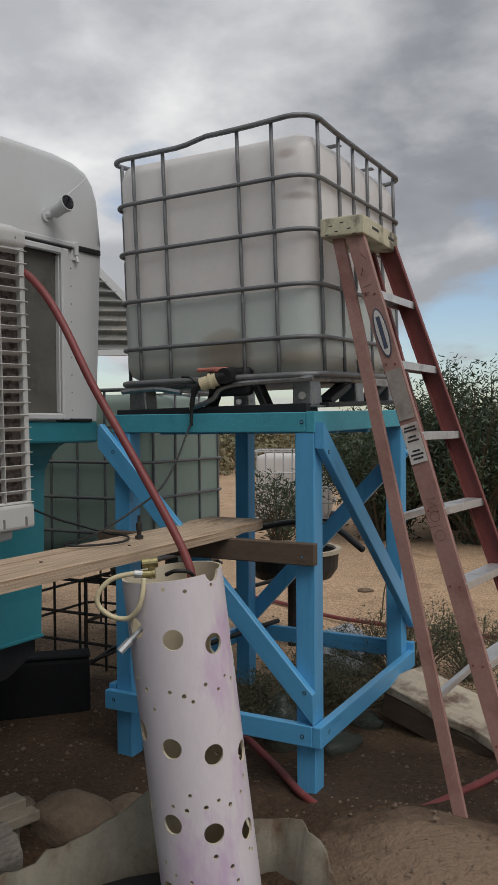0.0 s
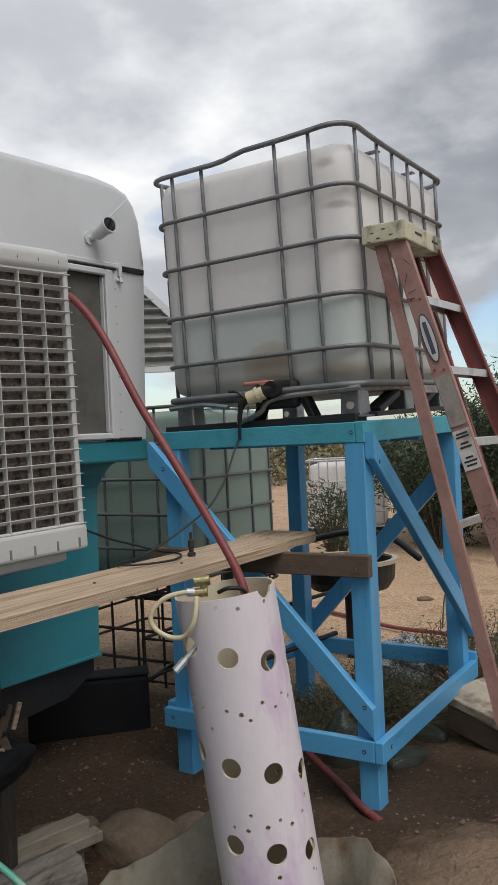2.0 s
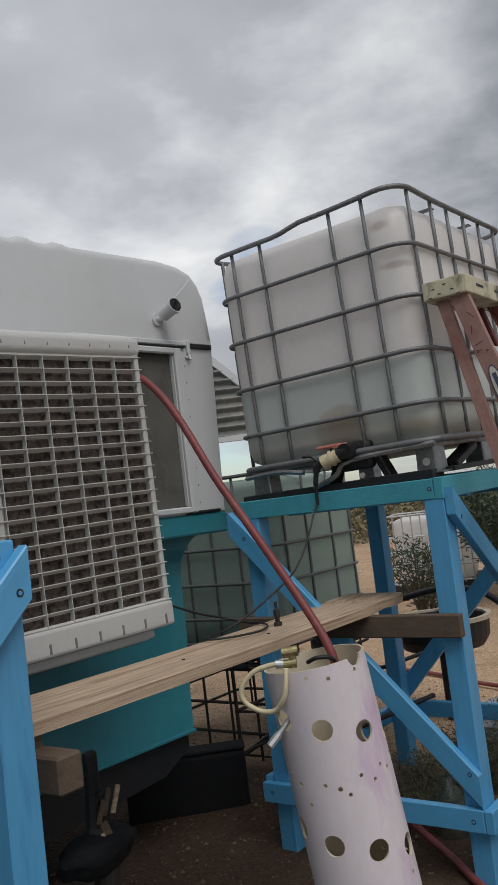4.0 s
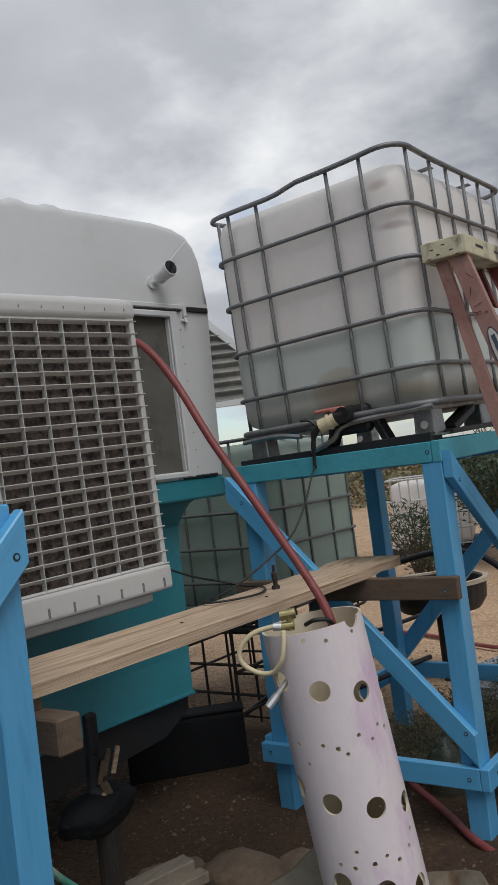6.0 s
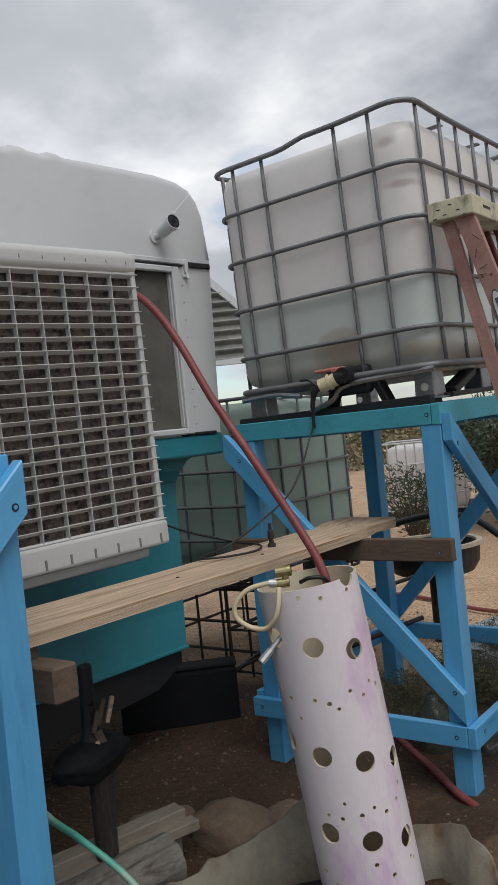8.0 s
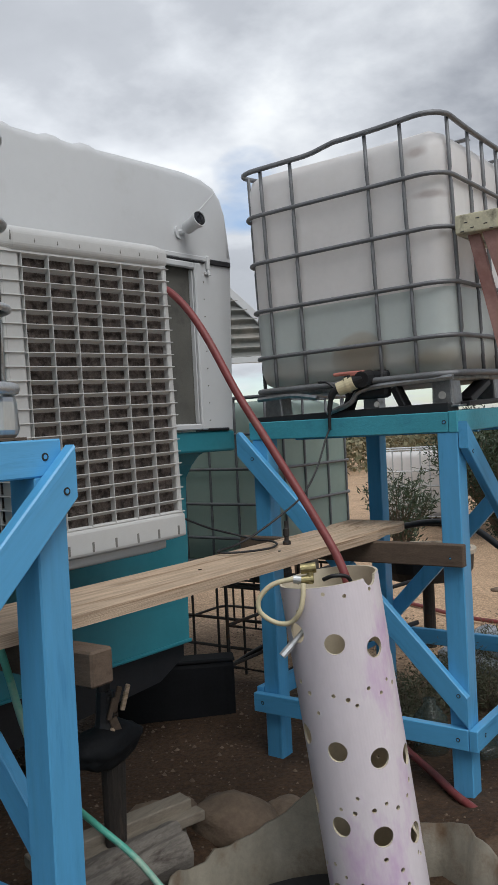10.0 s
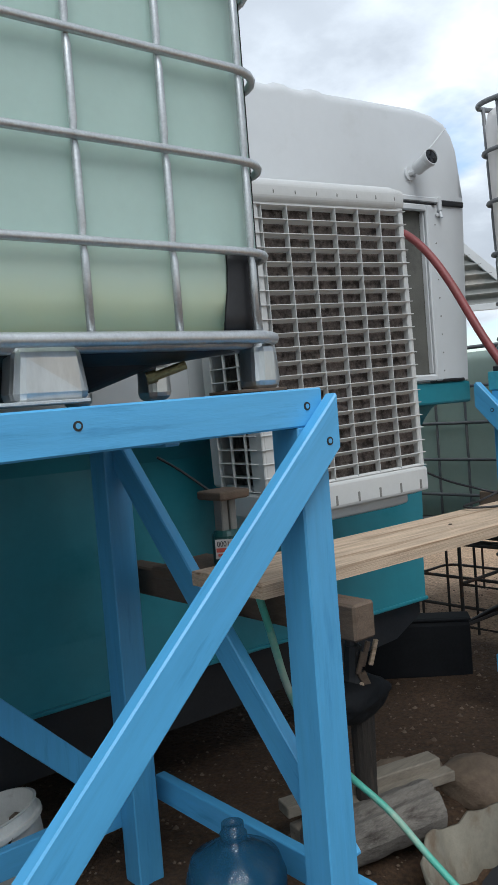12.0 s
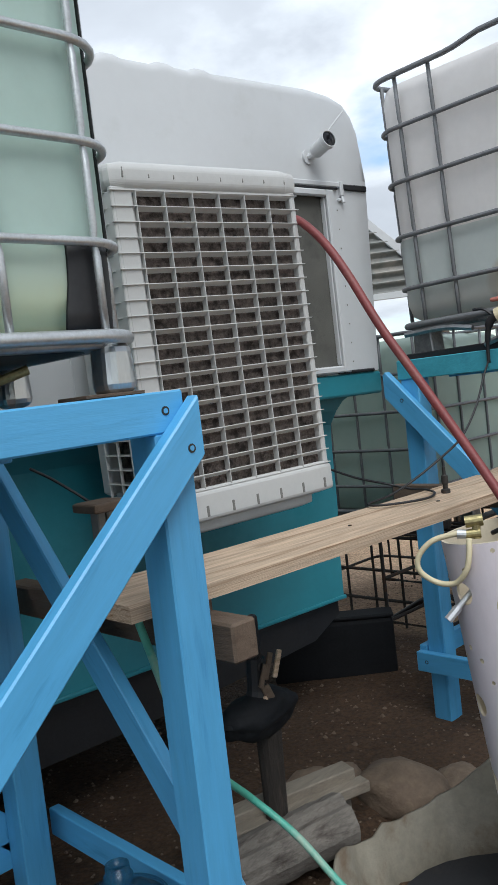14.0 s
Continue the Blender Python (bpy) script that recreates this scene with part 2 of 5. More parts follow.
def patch(m, where, size, colour, ragged=0.35, soft=0.35):
    """A stain or patch of colour with ragged edges round a place on the thing; size gives its half-widths."""
    n, l = m.node_tree.nodes, m.node_tree.links
    p = n["Principled BSDF"]
    old = p.inputs["Base Color"].links[0].from_socket
    co = n.new("ShaderNodeTexCoord")
    mp = n.new("ShaderNodeMapping")
    mp.vector_type = "TEXTURE"
    mp.inputs["Location"].default_value, mp.inputs["Scale"].default_value = where, size
    l.new(co.outputs["Object"], mp.inputs[0])
    ln = n.new("ShaderNodeVectorMath")
    ln.operation = "LENGTH"
    l.new(mp.outputs[0], ln.inputs[0])
    t = n.new("ShaderNodeTexNoise")
    t.inputs["Scale"].default_value, t.inputs["Detail"].default_value = 9, 5
    l.new(co.outputs["Object"], t.inputs[0])
    k = n.new("ShaderNodeMath")
    k.operation = "MULTIPLY_ADD"
    k.inputs[1].default_value = ragged * 2
    l.new(t.outputs[0], k.inputs[0])
    l.new(ln.outputs["Value"], k.inputs[2])
    r = n.new("ShaderNodeMapRange")
    r.inputs[1].default_value, r.inputs[2].default_value = 1 + ragged + soft / 2, 1 + ragged - soft / 2
    l.new(k.outputs[0], r.inputs[0])
    mx = n.new("ShaderNodeMix")
    mx.data_type = "RGBA"
    mx.inputs[7].default_value = (*colour, 1)
    l.new(r.outputs[0], mx.inputs[0])
    l.new(old, mx.inputs[6])
    l.new(mx.outputs[2], p.inputs["Base Color"])


patch(WATER, (0.55, 0.02, 0.15), (2.0, 2.0, 0.09), (0.70, 0.70, 0.65), 0.3, 0.9)
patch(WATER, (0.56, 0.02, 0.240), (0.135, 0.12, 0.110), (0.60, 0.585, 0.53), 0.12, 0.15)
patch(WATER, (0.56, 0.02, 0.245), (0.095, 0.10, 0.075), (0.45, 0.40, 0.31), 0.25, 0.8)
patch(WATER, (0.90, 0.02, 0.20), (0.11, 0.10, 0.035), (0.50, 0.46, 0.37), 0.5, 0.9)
patch(TANKWHITE, (0.93, 0.03, 0.865), (0.055, 0.1, 0.014), (0.55, 0.49, 0.47), 0.9, 0.9)
patch(TANKWHITE, (0.88, 0.02, 1.04), (0.035, 0.1, 0.018), (0.60, 0.53, 0.50), 0.9, 0.9)
# brighter yellow-green glow low in the full tank, put into the plastic's colour
patch(TANKPALE, (0.6, 0.5, 0.12), (3, 3, 0.17), (0.76, 0.90, 0.77), 0.05, 0.35)
patch(TANKPALE, (0.6, 0.5, 0.12), (3, 3, 0.085), (0.86, 0.93, 0.62), 0.25, 0.9)
GREENWATER = material("green_water", (0.30, 0.52, 0.46), 0.25, scale=1.2, vary=0.08, bump=0.0, fine=5)
GLASS = bpy.data.materials.new("window_glass")
GLASS.use_nodes = True
_p = GLASS.node_tree.nodes["Principled BSDF"]
_p.inputs["Base Color"].default_value, _p.inputs["Roughness"].default_value = (0.9, 0.92, 0.9, 1), 0.08
_p.inputs["Transmission Weight"].default_value, _p.inputs["IOR"].default_value = 1.0, 1.45
PUMPGREEN = material("dark_green_cast_housing", (0.012, 0.07, 0.065), 0.45, scale=20, vary=0.3, bump=0.2, fine=120)
SCREEN = material("dusty_grey_screen", (0.20, 0.195, 0.18), 0.85, scale=5, vary=0.18, bump=0.1, fine=250)
WINSCREEN = material("dark_insect_screen", (0.115, 0.112, 0.10), 0.9, scale=6, vary=0.3, bump=0.1, fine=250, stain=(0.07, 0.068, 0.062), stain_at=0.55)
LENS = material("dark_lens", (0.01, 0.01, 0.012), 0.08, vary=0.0, bump=0.0)
BLUEJUG = milky("blue_bottle_plastic", (0.03, 0.12, 0.22), 0.35, 0.15)
BUCKETWHITE = material("dirty_white_bucket", (0.66, 0.65, 0.61), 0.5, scale=7, vary=0.12, bump=0.1, fine=60, stain=(0.34, 0.29, 0.23), stain_at=0.63)
TUB = material("sun_bleached_plastic_sheet", (0.225, 0.203, 0.158), 0.6, scale=4, vary=0.25, bump=0.4, fine=30, stain=(0.12, 0.075, 0.042), stain_at=0.555, depth=0.01)
ROCK = material("tan_rock", (0.185, 0.135, 0.095), 0.9, scale=5, vary=0.4, bump=0.45, fine=30, stain=(0.13, 0.09, 0.065), depth=0.02)
CORRUGATED = material("corrugated_zinc", (0.19, 0.195, 0.185), 0.6, 0.3, scale=3, vary=0.15, bump=0.05, fine=30, stain=(0.36, 0.33, 0.29))
PEELING = material("peeling_cream_paint", (0.50, 0.43, 0.33), 0.7, scale=7, vary=0.2, bump=0.9, fine=30, stain=(0.16, 0.10, 0.07), stain_at=0.58, depth=0.008)
BAG = material("crumpled_clear_plastic", (0.55, 0.58, 0.62), 0.2, scale=14, vary=0.25, bump=0.9, fine=40, stain=(0.30, 0.36, 0.50), depth=0.02)
BARK = material("grey_brown_bark", (0.13, 0.10, 0.075), 0.9, scale=12, vary=0.35, bump=0.6, fine=60)
OLEANDER = material("dark_green_leaf", (0.040, 0.066, 0.034), 0.55, scale=3, vary=0.55, bump=0.0, fine=20, stain=(0.075, 0.10, 0.05), stain_at=0.6)
SAGE = material("dry_grey_green_leaf", (0.105, 0.115, 0.065), 0.8, scale=4, vary=0.45, bump=0.0, fine=20, stain=(0.17, 0.14, 0.085), stain_at=0.6)
STRAW = material("dry_scrub", (0.25, 0.215, 0.13), 0.85, scale=0.4, vary=0.5, bump=0.0, fine=4, stain=(0.15, 0.155, 0.085), stain_at=0.5)


def make_ground():
    m = material("desert_soil", (0.57, 0.40, 0.262), 0.95, scale=0.9, vary=0.30, bump=0.9, fine=22, stain=(0.36, 0.235, 0.145), stain_at=0.60, depth=0.03)
    n, l = m.node_tree.nodes, m.node_tree.links
    co = n.new("ShaderNodeTexCoord")
    t = n.new("ShaderNodeTexNoise")
    t.inputs["Scale"].default_value, t.inputs["Detail"].default_value = 60, 6
    l.new(co.outputs["Object"], t.inputs[0])
    v = n.new("ShaderNodeTexVoronoi")
    v.inputs["Scale"].default_value = 38
    l.new(co.outputs["Object"], v.inputs[0])
    r = n.new("ShaderNodeValToRGB")
    r.color_ramp.elements[0].position, r.color_ramp.elements[0].color = 0.35, (0.62, 0.6, 0.58, 1)
    r.color_ramp.elements[1].position, r.color_ramp.elements[1].color = 0.66, (1.25, 1.22, 1.18, 1)
    l.new(t.outputs[0], r.inputs[0])
    p = n["Principled BSDF"]
    old = p.inputs["Base Color"].links[0].from_socket
    # brown earth, shade painted in, round stands and trailer; pale dry sand in yard
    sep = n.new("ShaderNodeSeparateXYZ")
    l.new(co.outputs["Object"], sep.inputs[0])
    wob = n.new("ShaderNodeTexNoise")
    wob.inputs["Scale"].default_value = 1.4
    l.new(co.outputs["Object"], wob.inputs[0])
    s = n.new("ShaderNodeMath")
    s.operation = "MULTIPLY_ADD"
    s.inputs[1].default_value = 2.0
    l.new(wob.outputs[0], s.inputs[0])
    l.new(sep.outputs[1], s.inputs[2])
    unshaded = n.new("ShaderNodeMapRange")
    unshaded.inputs[1].default_value, unshaded.inputs[2].default_value = 1.6, 2.9
    l.new(s.outputs[0], unshaded.inputs[0])
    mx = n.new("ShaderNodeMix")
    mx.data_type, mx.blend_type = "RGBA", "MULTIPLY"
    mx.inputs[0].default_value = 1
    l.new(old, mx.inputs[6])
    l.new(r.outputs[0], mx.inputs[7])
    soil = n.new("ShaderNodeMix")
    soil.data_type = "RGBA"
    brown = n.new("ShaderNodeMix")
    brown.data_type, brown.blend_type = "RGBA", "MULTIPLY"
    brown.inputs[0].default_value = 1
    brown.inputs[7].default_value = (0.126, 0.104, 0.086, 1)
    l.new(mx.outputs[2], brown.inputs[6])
    l.new(unshaded.outputs[0], soil.inputs[0])
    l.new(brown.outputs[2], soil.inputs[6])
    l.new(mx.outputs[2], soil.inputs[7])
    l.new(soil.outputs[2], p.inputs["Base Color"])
    b = n.new("ShaderNodeBump")
    b.inputs["Strength"].default_value, b.inputs["Distance"].default_value = 0.35, 0.012
    l.new(v.outputs[0], b.inputs["Height"])
    l.new(p.inputs["Normal"].links[0].from_socket, b.inputs["Normal"])
    l.new(b.outputs[0], p.inputs["Normal"])
    return m


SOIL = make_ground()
# tan sand on the mound, its lit look painted in too
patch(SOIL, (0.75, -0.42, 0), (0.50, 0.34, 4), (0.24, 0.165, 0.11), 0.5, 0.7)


# ---- building helpers ----
def part(name, bm, mat, parent=None, label="", smooth=False):
    me = bpy.data.meshes.new(name)
    bmesh.ops.recalc_face_normals(bm, faces=bm.faces)
    if smooth:
        for f in bm.faces:
            f.smooth = True
    bm.to_mesh(me)
    bm.free()
    me.materials.append(mat)
    ob = new(name, me)
    if parent:
        ob.parent = parent
    if label:
        ob["label"] = label
    return ob


def thing(name, m, label, category, group="", kind=""):
    ob = new(name)
    ob.empty_display_size = 0.1
    ob.matrix_world = m
    return tagged(ob, label, category, group, kind)


def box(lo, hi, r=0.0, seg=1):
    bm = bmesh.new()
    s = [b - a for a, b in zip(lo, hi)]
    c = [(a + b) / 2 for a, b in zip(lo, hi)]
    bmesh.ops.create_cube(bm, size=1, matrix=Matrix.Translation(c) @ Matrix.Diagonal((*s, 1)))
    if r:
        bmesh.ops.bevel(bm, geom=bm.edges[:], offset=min(r, min(s) * 0.45), segments=seg, affect="EDGES", profile=0.5)
    return bm


def frame_of(p, q, up=(0, 0, 1)):
    p, q, up = Vector(p), Vector(q), Vector(up)
    x = (q - p).normalized()
    y = up.cross(x)
    y = y.normalized() if y.length > 1e-5 else Vector((0, 1, 0)).cross(x).normalized()
    z = x.cross(y)
    m = Matrix((x, y, z)).transposed().to_4x4()
    m.translation = p
    return m, (q - p).length


def beam(p, q, w, h, r=0.003, up=(0, 0, 1)):
    """A squared timber from p to q, w thick across and h high along up."""
    m, n = frame_of(p, q, up)
    bm = box((0, -w / 2, -h / 2), (n, w / 2, h / 2), r)
    bmesh.ops.transform(bm, matrix=m, verts=bm.verts)
    return bm


def plumb(bm, *cuts):
    """Saws the ends of a timber upright: each cut is a point and the way that falls off."""
    for co, way in cuts:
        r = bmesh.ops.bisect_plane(bm, geom=bm.verts[:] + bm.edges[:] + bm.faces[:], plane_co=co, plane_no=way, clear_outer=True)
        bmesh.ops.holes_fill(bm, edges=[e for e in r["geom_cut"] if isinstance(e, bmesh.types.BMEdge)], sides=0)
    return bm


def tube(points, r, n=8, closed=False, cap=True, flat_z=1.0, bm=None):
    """A round bar swept along points."""
    bm = bm or bmesh.new()
    pts = [Vector(p) for p in points]
    count = len(pts)
    rings, side = [], None
    for i, p in enumerate(pts):
        if closed:
            d = pts[(i + 1) % count] - pts[i - 1]
        else:
            d = pts[min(i + 1, count - 1)] - pts[max(i - 1, 0)]
        d.normalize()
        if side is None:
            side = d.cross(Vector((0, 0, 1)))
            if side.length < 1e-3:
                side = Vector((1, 0, 0))
        side = (side - d * side.dot(d)).normalized()
        other = d.cross(side)
        rad = r[i] if isinstance(r, (list, tuple)) else r
        rings.append([bm.verts.new(p + (side * math.cos(a) + other * math.sin(a) * flat_z) * rad) for a in (2 * math.pi * k / n for k in range(n))])
    for i in range(count if closed else count - 1):
        a, b = rings[i], rings[(i + 1) % count]
        for k in range(n):
            bm.faces.new((a[k], a[(k + 1) % n], b[(k + 1) % n], b[k]))
    if cap and not closed:
        bm.faces.new(rings[0][::-1])
        bm.faces.new(rings[-1])
    return bm


def smooth_line(points, steps=8):
    """A curve through the points."""
    p = [Vector(q) for q in points]
    p = [p[0] * 2 - p[1]] + p + [p[-1] * 2 - p[-2]]
    out = []
    for i in range(1, len(p) - 2):
        for k in range(steps):
            t = k / steps
            a, b, c, d = p[i - 1], p[i], p[i + 1], p[i + 2]
            out.append(0.5 * ((2 * b) + (c - a) * t + (2 * a - 5 * b + 4 * c - d) * t * t + (3 * b - a - 3 * c + d) * t ** 3))
    return out + [p[-2]]


def lathe(profile, n=28, m=Matrix.Identity(4), wobble=0.0):
    bm = bmesh.new()
    rings = []
    for r, z in profile:
        rings.append([bm.verts.new(m @ Vector((r * (1 + wobble * math.sin(3 * a + z * 9)) * math.cos(a), r * math.sin(a), z))) for a in (2 * math.pi * k / n for k in range(n))])
    for a, b in zip(rings, rings[1:]):
        for k in range(n):
            bm.faces.new((a[k], a[(k + 1) % n], b[(k + 1) % n], b[k]))
    return bm


def cylinder(p, q, r, n=16, r2=None):
    return tube([p, q], [r, r if r2 is None else r2], n)


def join(*bms):
    out = bmesh.new()
    for b in bms:
        me = bpy.data.meshes.new("tmp")
        b.to_mesh(me)
        b.free()
        out.from_mesh(me)
        bpy.data.meshes.remove(me)
    return out


def letters(name, text, m, size, mat, parent, label="", thin=0.0):
    cu = bpy.data.curves.new(name, "FONT")
    cu.body, cu.size, cu.extrude, cu.align_x, cu.align_y = text, size, 0.0008, "CENTER", "CENTER"
    cu.offset, cu.space_character = -thin, 1.0 + thin * 60
    ob = new(name + "_curve", cu)
    dg = bpy.context.evaluated_depsgraph_get()
    me = bpy.data.meshes.new_from_object(ob.evaluated_get(dg))
    bpy.data.objects.remove(ob)
    me.materials.clear()
    me.materials.append(mat)
    o = new(name, me)
    o.parent = parent
    o.matrix_local = m
    if label:
        o["label"] = label
    return o


# ---- ground ----
def height(x, y):
    z = -0.05
    z += 0.03 * noise.noise((x * 0.9, y * 0.9, 0)) + 0.014 * noise.noise((x * 4, y * 4, 3)) + 0.006 * noise.noise((x * 13, y * 13, 7))
    d = math.hypot(x, y)
    if d > 12:
        z += 0.05 * (d - 12) * 0.06 + 0.25 * noise.noise((x * 0.05, y * 0.05, 5)) * min(1, (d - 12) / 20)
    z += 0.10 * math.exp(-((x - 0.62) ** 2 + (y + 0.45) ** 2) / 0.10)
    z += 0.07 * math.exp(-((x - 0.35) ** 2 / 0.10 + (y + 0.13) ** 2 / 0.02))
    z -= 0.16 * math.exp(-(((x + 0.22) / 0.42) ** 4 + ((y + 0.95) / 0.46) ** 4))
    return z


def ground_sheet():
    n = 190
    ax = [math.sinh(7.6 * (2 * i / n - 1)) / math.sinh(7.6) * 1800 for i in range(n + 1)]
    verts = [(x - 0.3, y + 0.2, height(x - 0.3, y + 0.2)) for y in ax for x in ax]
    faces = [(j * (n + 1) + i, j * (n + 1) + i + 1, (j + 1) * (n + 1) + i + 1, (j + 1) * (n + 1) + i) for j in range(n) for i in range(n)]
    me = bpy.data.meshes.new("ground")
    me.from_pydata(verts, [], faces)
    for p in me.polygons:
        p.use_smooth = True
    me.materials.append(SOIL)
    return tagged(new("ground", me), "dry sandy desert soil, shade painted in round the stands and trailer", "ground", kind="structure")


ground_sheet()


# ---- timber stands ----
def bolt_head(p, way, parent, r=0.009):
    p, way = Vector(p), Vector(way)
    b = part("bolt", cylinder(p - way * 0.01, p + way * 0.0015, r * 0.95, 14), DARKSTEEL, parent, "sunk bolt in a painted hole")
    part("washer", cylinder(p - way * 0.01, p + way * 0.0022, r * 0.55, 10), BLUE, b, "painted bolt end")


stand_b = thing("tank_stand", pose(0, 0, 0), "blue painted timber stand with a teal top frame", "stand", "tank stands")
TOP, RIM = 1.5, 0.085
for px, py in ((-0.089, 0.004), (-0.994, 0.004), (-0.089, 1.14), (-0.994, 1.14)):
    part("post", box((px, py, -0.16), (px + 0.085, py + 0.085, TOP - RIM + (0.02 if py > 1 else 0)), 0.004), BLUE, stand_b)
part("rim", box((-1.005, 0, TOP - RIM), (-0.04, 0.038, TOP - 0.004), 0.003), TEALRIM, stand_b, "teal top rail")
part("rim", beam((-0.019, 0, TOP - RIM / 2 - 0.002), (-0.019, 1.23, TOP - RIM / 2 + 0.022), 0.038, RIM), TEALRIM, stand_b, "teal top rail")
part("rim", beam((-0.986, 0.04, TOP - RIM / 2 - 0.006), (-0.986, 1.23, TOP - RIM / 2 + 0.016), 0.038, RIM), TEALRIM, stand_b, "teal top rail")
part("rim", box((-0.964, 1.19, TOP - RIM + 0.02), (-0.042, 1.23, TOP + 0.018), 0.003), TEALRIM, stand_b, "teal top rail")
for yy in (0.35, 0.75):
    part("joist", beam((-0.965, yy, TOP - 0.055), (-0.04, yy, TOP - 0.05), 0.038, 0.085), BLUE_X, stand_b)
part("brace", plumb(beam((-1.075, -0.017, 1.427), (0.045, -0.017, 0.263), 0.036, 0.085), ((-1.055, 0, 0), (-1, 0, 0)), ((0.0, 0, 0), (1, 0, 0)), ((0, 0, 0.25), (0, 0, -1))), BLUE_DX, stand_b)
part("brace", plumb(beam((0.018, -0.02, 1.425), (0.018, 1.26, 0.398), 0.036, 0.085), ((0, 0.006, 0), (0, -1, 0)), ((0, 1.235, 0), (0, 1, 0))), BLUE_DYB, stand_b)
part("brace", beam((-0.02, 1.245, 1.32), (-0.98, 1.245, 0.30), 0.036, 0.085), BLUE, stand_b)
part("low_rail", box((-1.03, -0.036, 0.16), (-0.002, 0.0, 0.245), 0.003), BLUE_X, stand_b)
part("low_rail", box((-0.0, -0.036, 0.16), (0.036, 1.24, 0.245), 0.003), BLUE_Y, stand_b)
part("low_rail", box((-1.03, 1.228, 0.20), (0.03, 1.262, 0.285), 0.003), BLUE_X, stand_b)
part("low_rail", box((-1.035, 0.0, 0.18), (-0.998, 1.22, 0.265), 0.003), BLUE_Y, stand_b)
for p, w in (((-0.056, 0.0, 1.455), (0, -1, 0)), ((-0.035, -0.035, 0.375), (0, -1, 0)), ((-0.045, -0.036, 0.2), (0, -1, 0)), ((-0.97, -0.035, 1.33), (0, -1, 0)),
             ((0.036, 0.06, 1.335), (1, 0, 0)), ((0.036, 0.05, 0.205), (1, 0, 0)), ((-0.98, -0.036, 0.205), (0, -1, 0))):
    bolt_head(p, w, stand_b)
cross_b = thing("timber_crosspiece", pose(0, 0, 0), "weathered brown two by four bolted across a stand's posts", "timber", "crosspieces")
part("board", box((-1.06, -0.040, 0.885), (0.012, -0.002, 0.974), 0.004), BROWN, cross_b)
bolt_head((-0.04, -0.04, 0.92), (0, -1, 0), cross_b, 0.006)

stand_a = thing("tank_stand", pose(0, 0, 0), "bright blue painted timber stand with diagonal braces", "stand", "tank stands")
AX0, AX1, AY0, AY1, AT = -0.25, -1.235, -1.81, -3.03, 1.465
for px, py in ((AX0 - 0.0895, AY0 - 0.083), (AX1, AY0 - 0.05), (AX0 - 0.125, AY1 + 0.02), (AX1, AY1 + 0.02)):
    post = box((-0.0445, -0.0445, -0.16), (0.0445, 0.0445, AT - RIM), 0.004)
    bmesh.ops.transform(post, matrix=pose(px + 0.0445, py + 0.0445, 0), verts=post.verts)
    part("post", post, BLUE, stand_a)
part("rim", beam((AX0 - 0.019, AY0, AT - RIM / 2), (AX0 - 0.019, AY1, AT - RIM / 2 - 0.012), 0.038, RIM, 0.004), BLUE_Y, stand_a)
part("rim", beam((AX1 + 0.019, AY0, AT - RIM / 2 - 0.006), (AX1 + 0.019, AY1, AT - RIM / 2 - 0.012), 0.038, RIM), BLUE_Y, stand_a)
part("rim", beam((AX0 - 0.04, AY0 - 0.022, AT - RIM / 2 - 0.006), (AX1 + 0.04, AY0 - 0.022, AT - RIM / 2 - 0.006), 0.038, RIM), BLUE_X, stand_a)
part("rim", beam((AX0 - 0.04, AY1 + 0.022, AT - RIM / 2 - 0.012), (AX1 + 0.04, AY1 + 0.022, AT - RIM / 2 - 0.012), 0.038, RIM), BLUE_X, stand_a)
for yy in (-2.2, -2.6):
    part("joist", beam((AX0 - 0.042, yy, AT - 0.055), (AX1 + 0.042, yy, AT - 0.055), 0.038, 0.085), BLUE_X, stand_a)
part("brace", plumb(beam((AX0 + 0.019, -1.735, 1.450), (AX0 + 0.019, -2.93, 0.34), 0.036, 0.092, 0.004), ((0, -1.803, 0), (0, 1, 0)), ((0, 0, 1.452), (0, 0, 1))), BLUE_DYA, stand_a)
part("brace", beam((-1.16, AY0 + 0.0, 1.345), (-0.290, AY0 + 0.012, 0.345), 0.036, 0.085, 0.004), BLUE_DX, stand_a)
part("brace", beam((AX1 - 0.02, -2.98, 1.36), (AX1 - 0.02, -1.83, 0.20), 0.036, 0.085), BLUE, stand_a)
part("low_rail", beam((-0.30, AY0 + 0.10, 0.20), (-1.22, AY0 + 0.10, 0.21), 0.036, 0.085), BLUE_X, stand_a)
part("low_rail", beam((AX1 - 0.02, AY0, 0.16), (AX1 - 0.02, AY1, 0.16), 0.036, 0.085), BLUE_Y, stand_a)
part("low_rail", beam((AX0 - 0.02, AY0, 0.16), (AX0 - 0.02, AY1, 0.16), 0.036, 0.085), BLUE_Y, stand_a)
for p, w in (((AX0, -1.861, 1.425), (1, 0, 0)), ((AX0, -2.428, 1.425), (1, 0, 0)), ((AX0 + 0.037, -1.835, 1.345), (1, 0, 0))):
    bolt_head(p, w, stand_a, 0.010)
cross_a = thing("timber_crosspiece", pose(0, 0, 0), "weathered brown two by four fixed to a blue stand", "timber", "crosspieces")
part("board", box((-1.32, -1.722, 0.850), (-0.285, -1.647, 0.941), 0.006), BROWN, cross_a)
part("packing", box((-0.66, -1.716, 0.940), (-0.42, -1.655, 0.9765), 0.003), BROWN, cross_a, "dark packing strip under a plank")


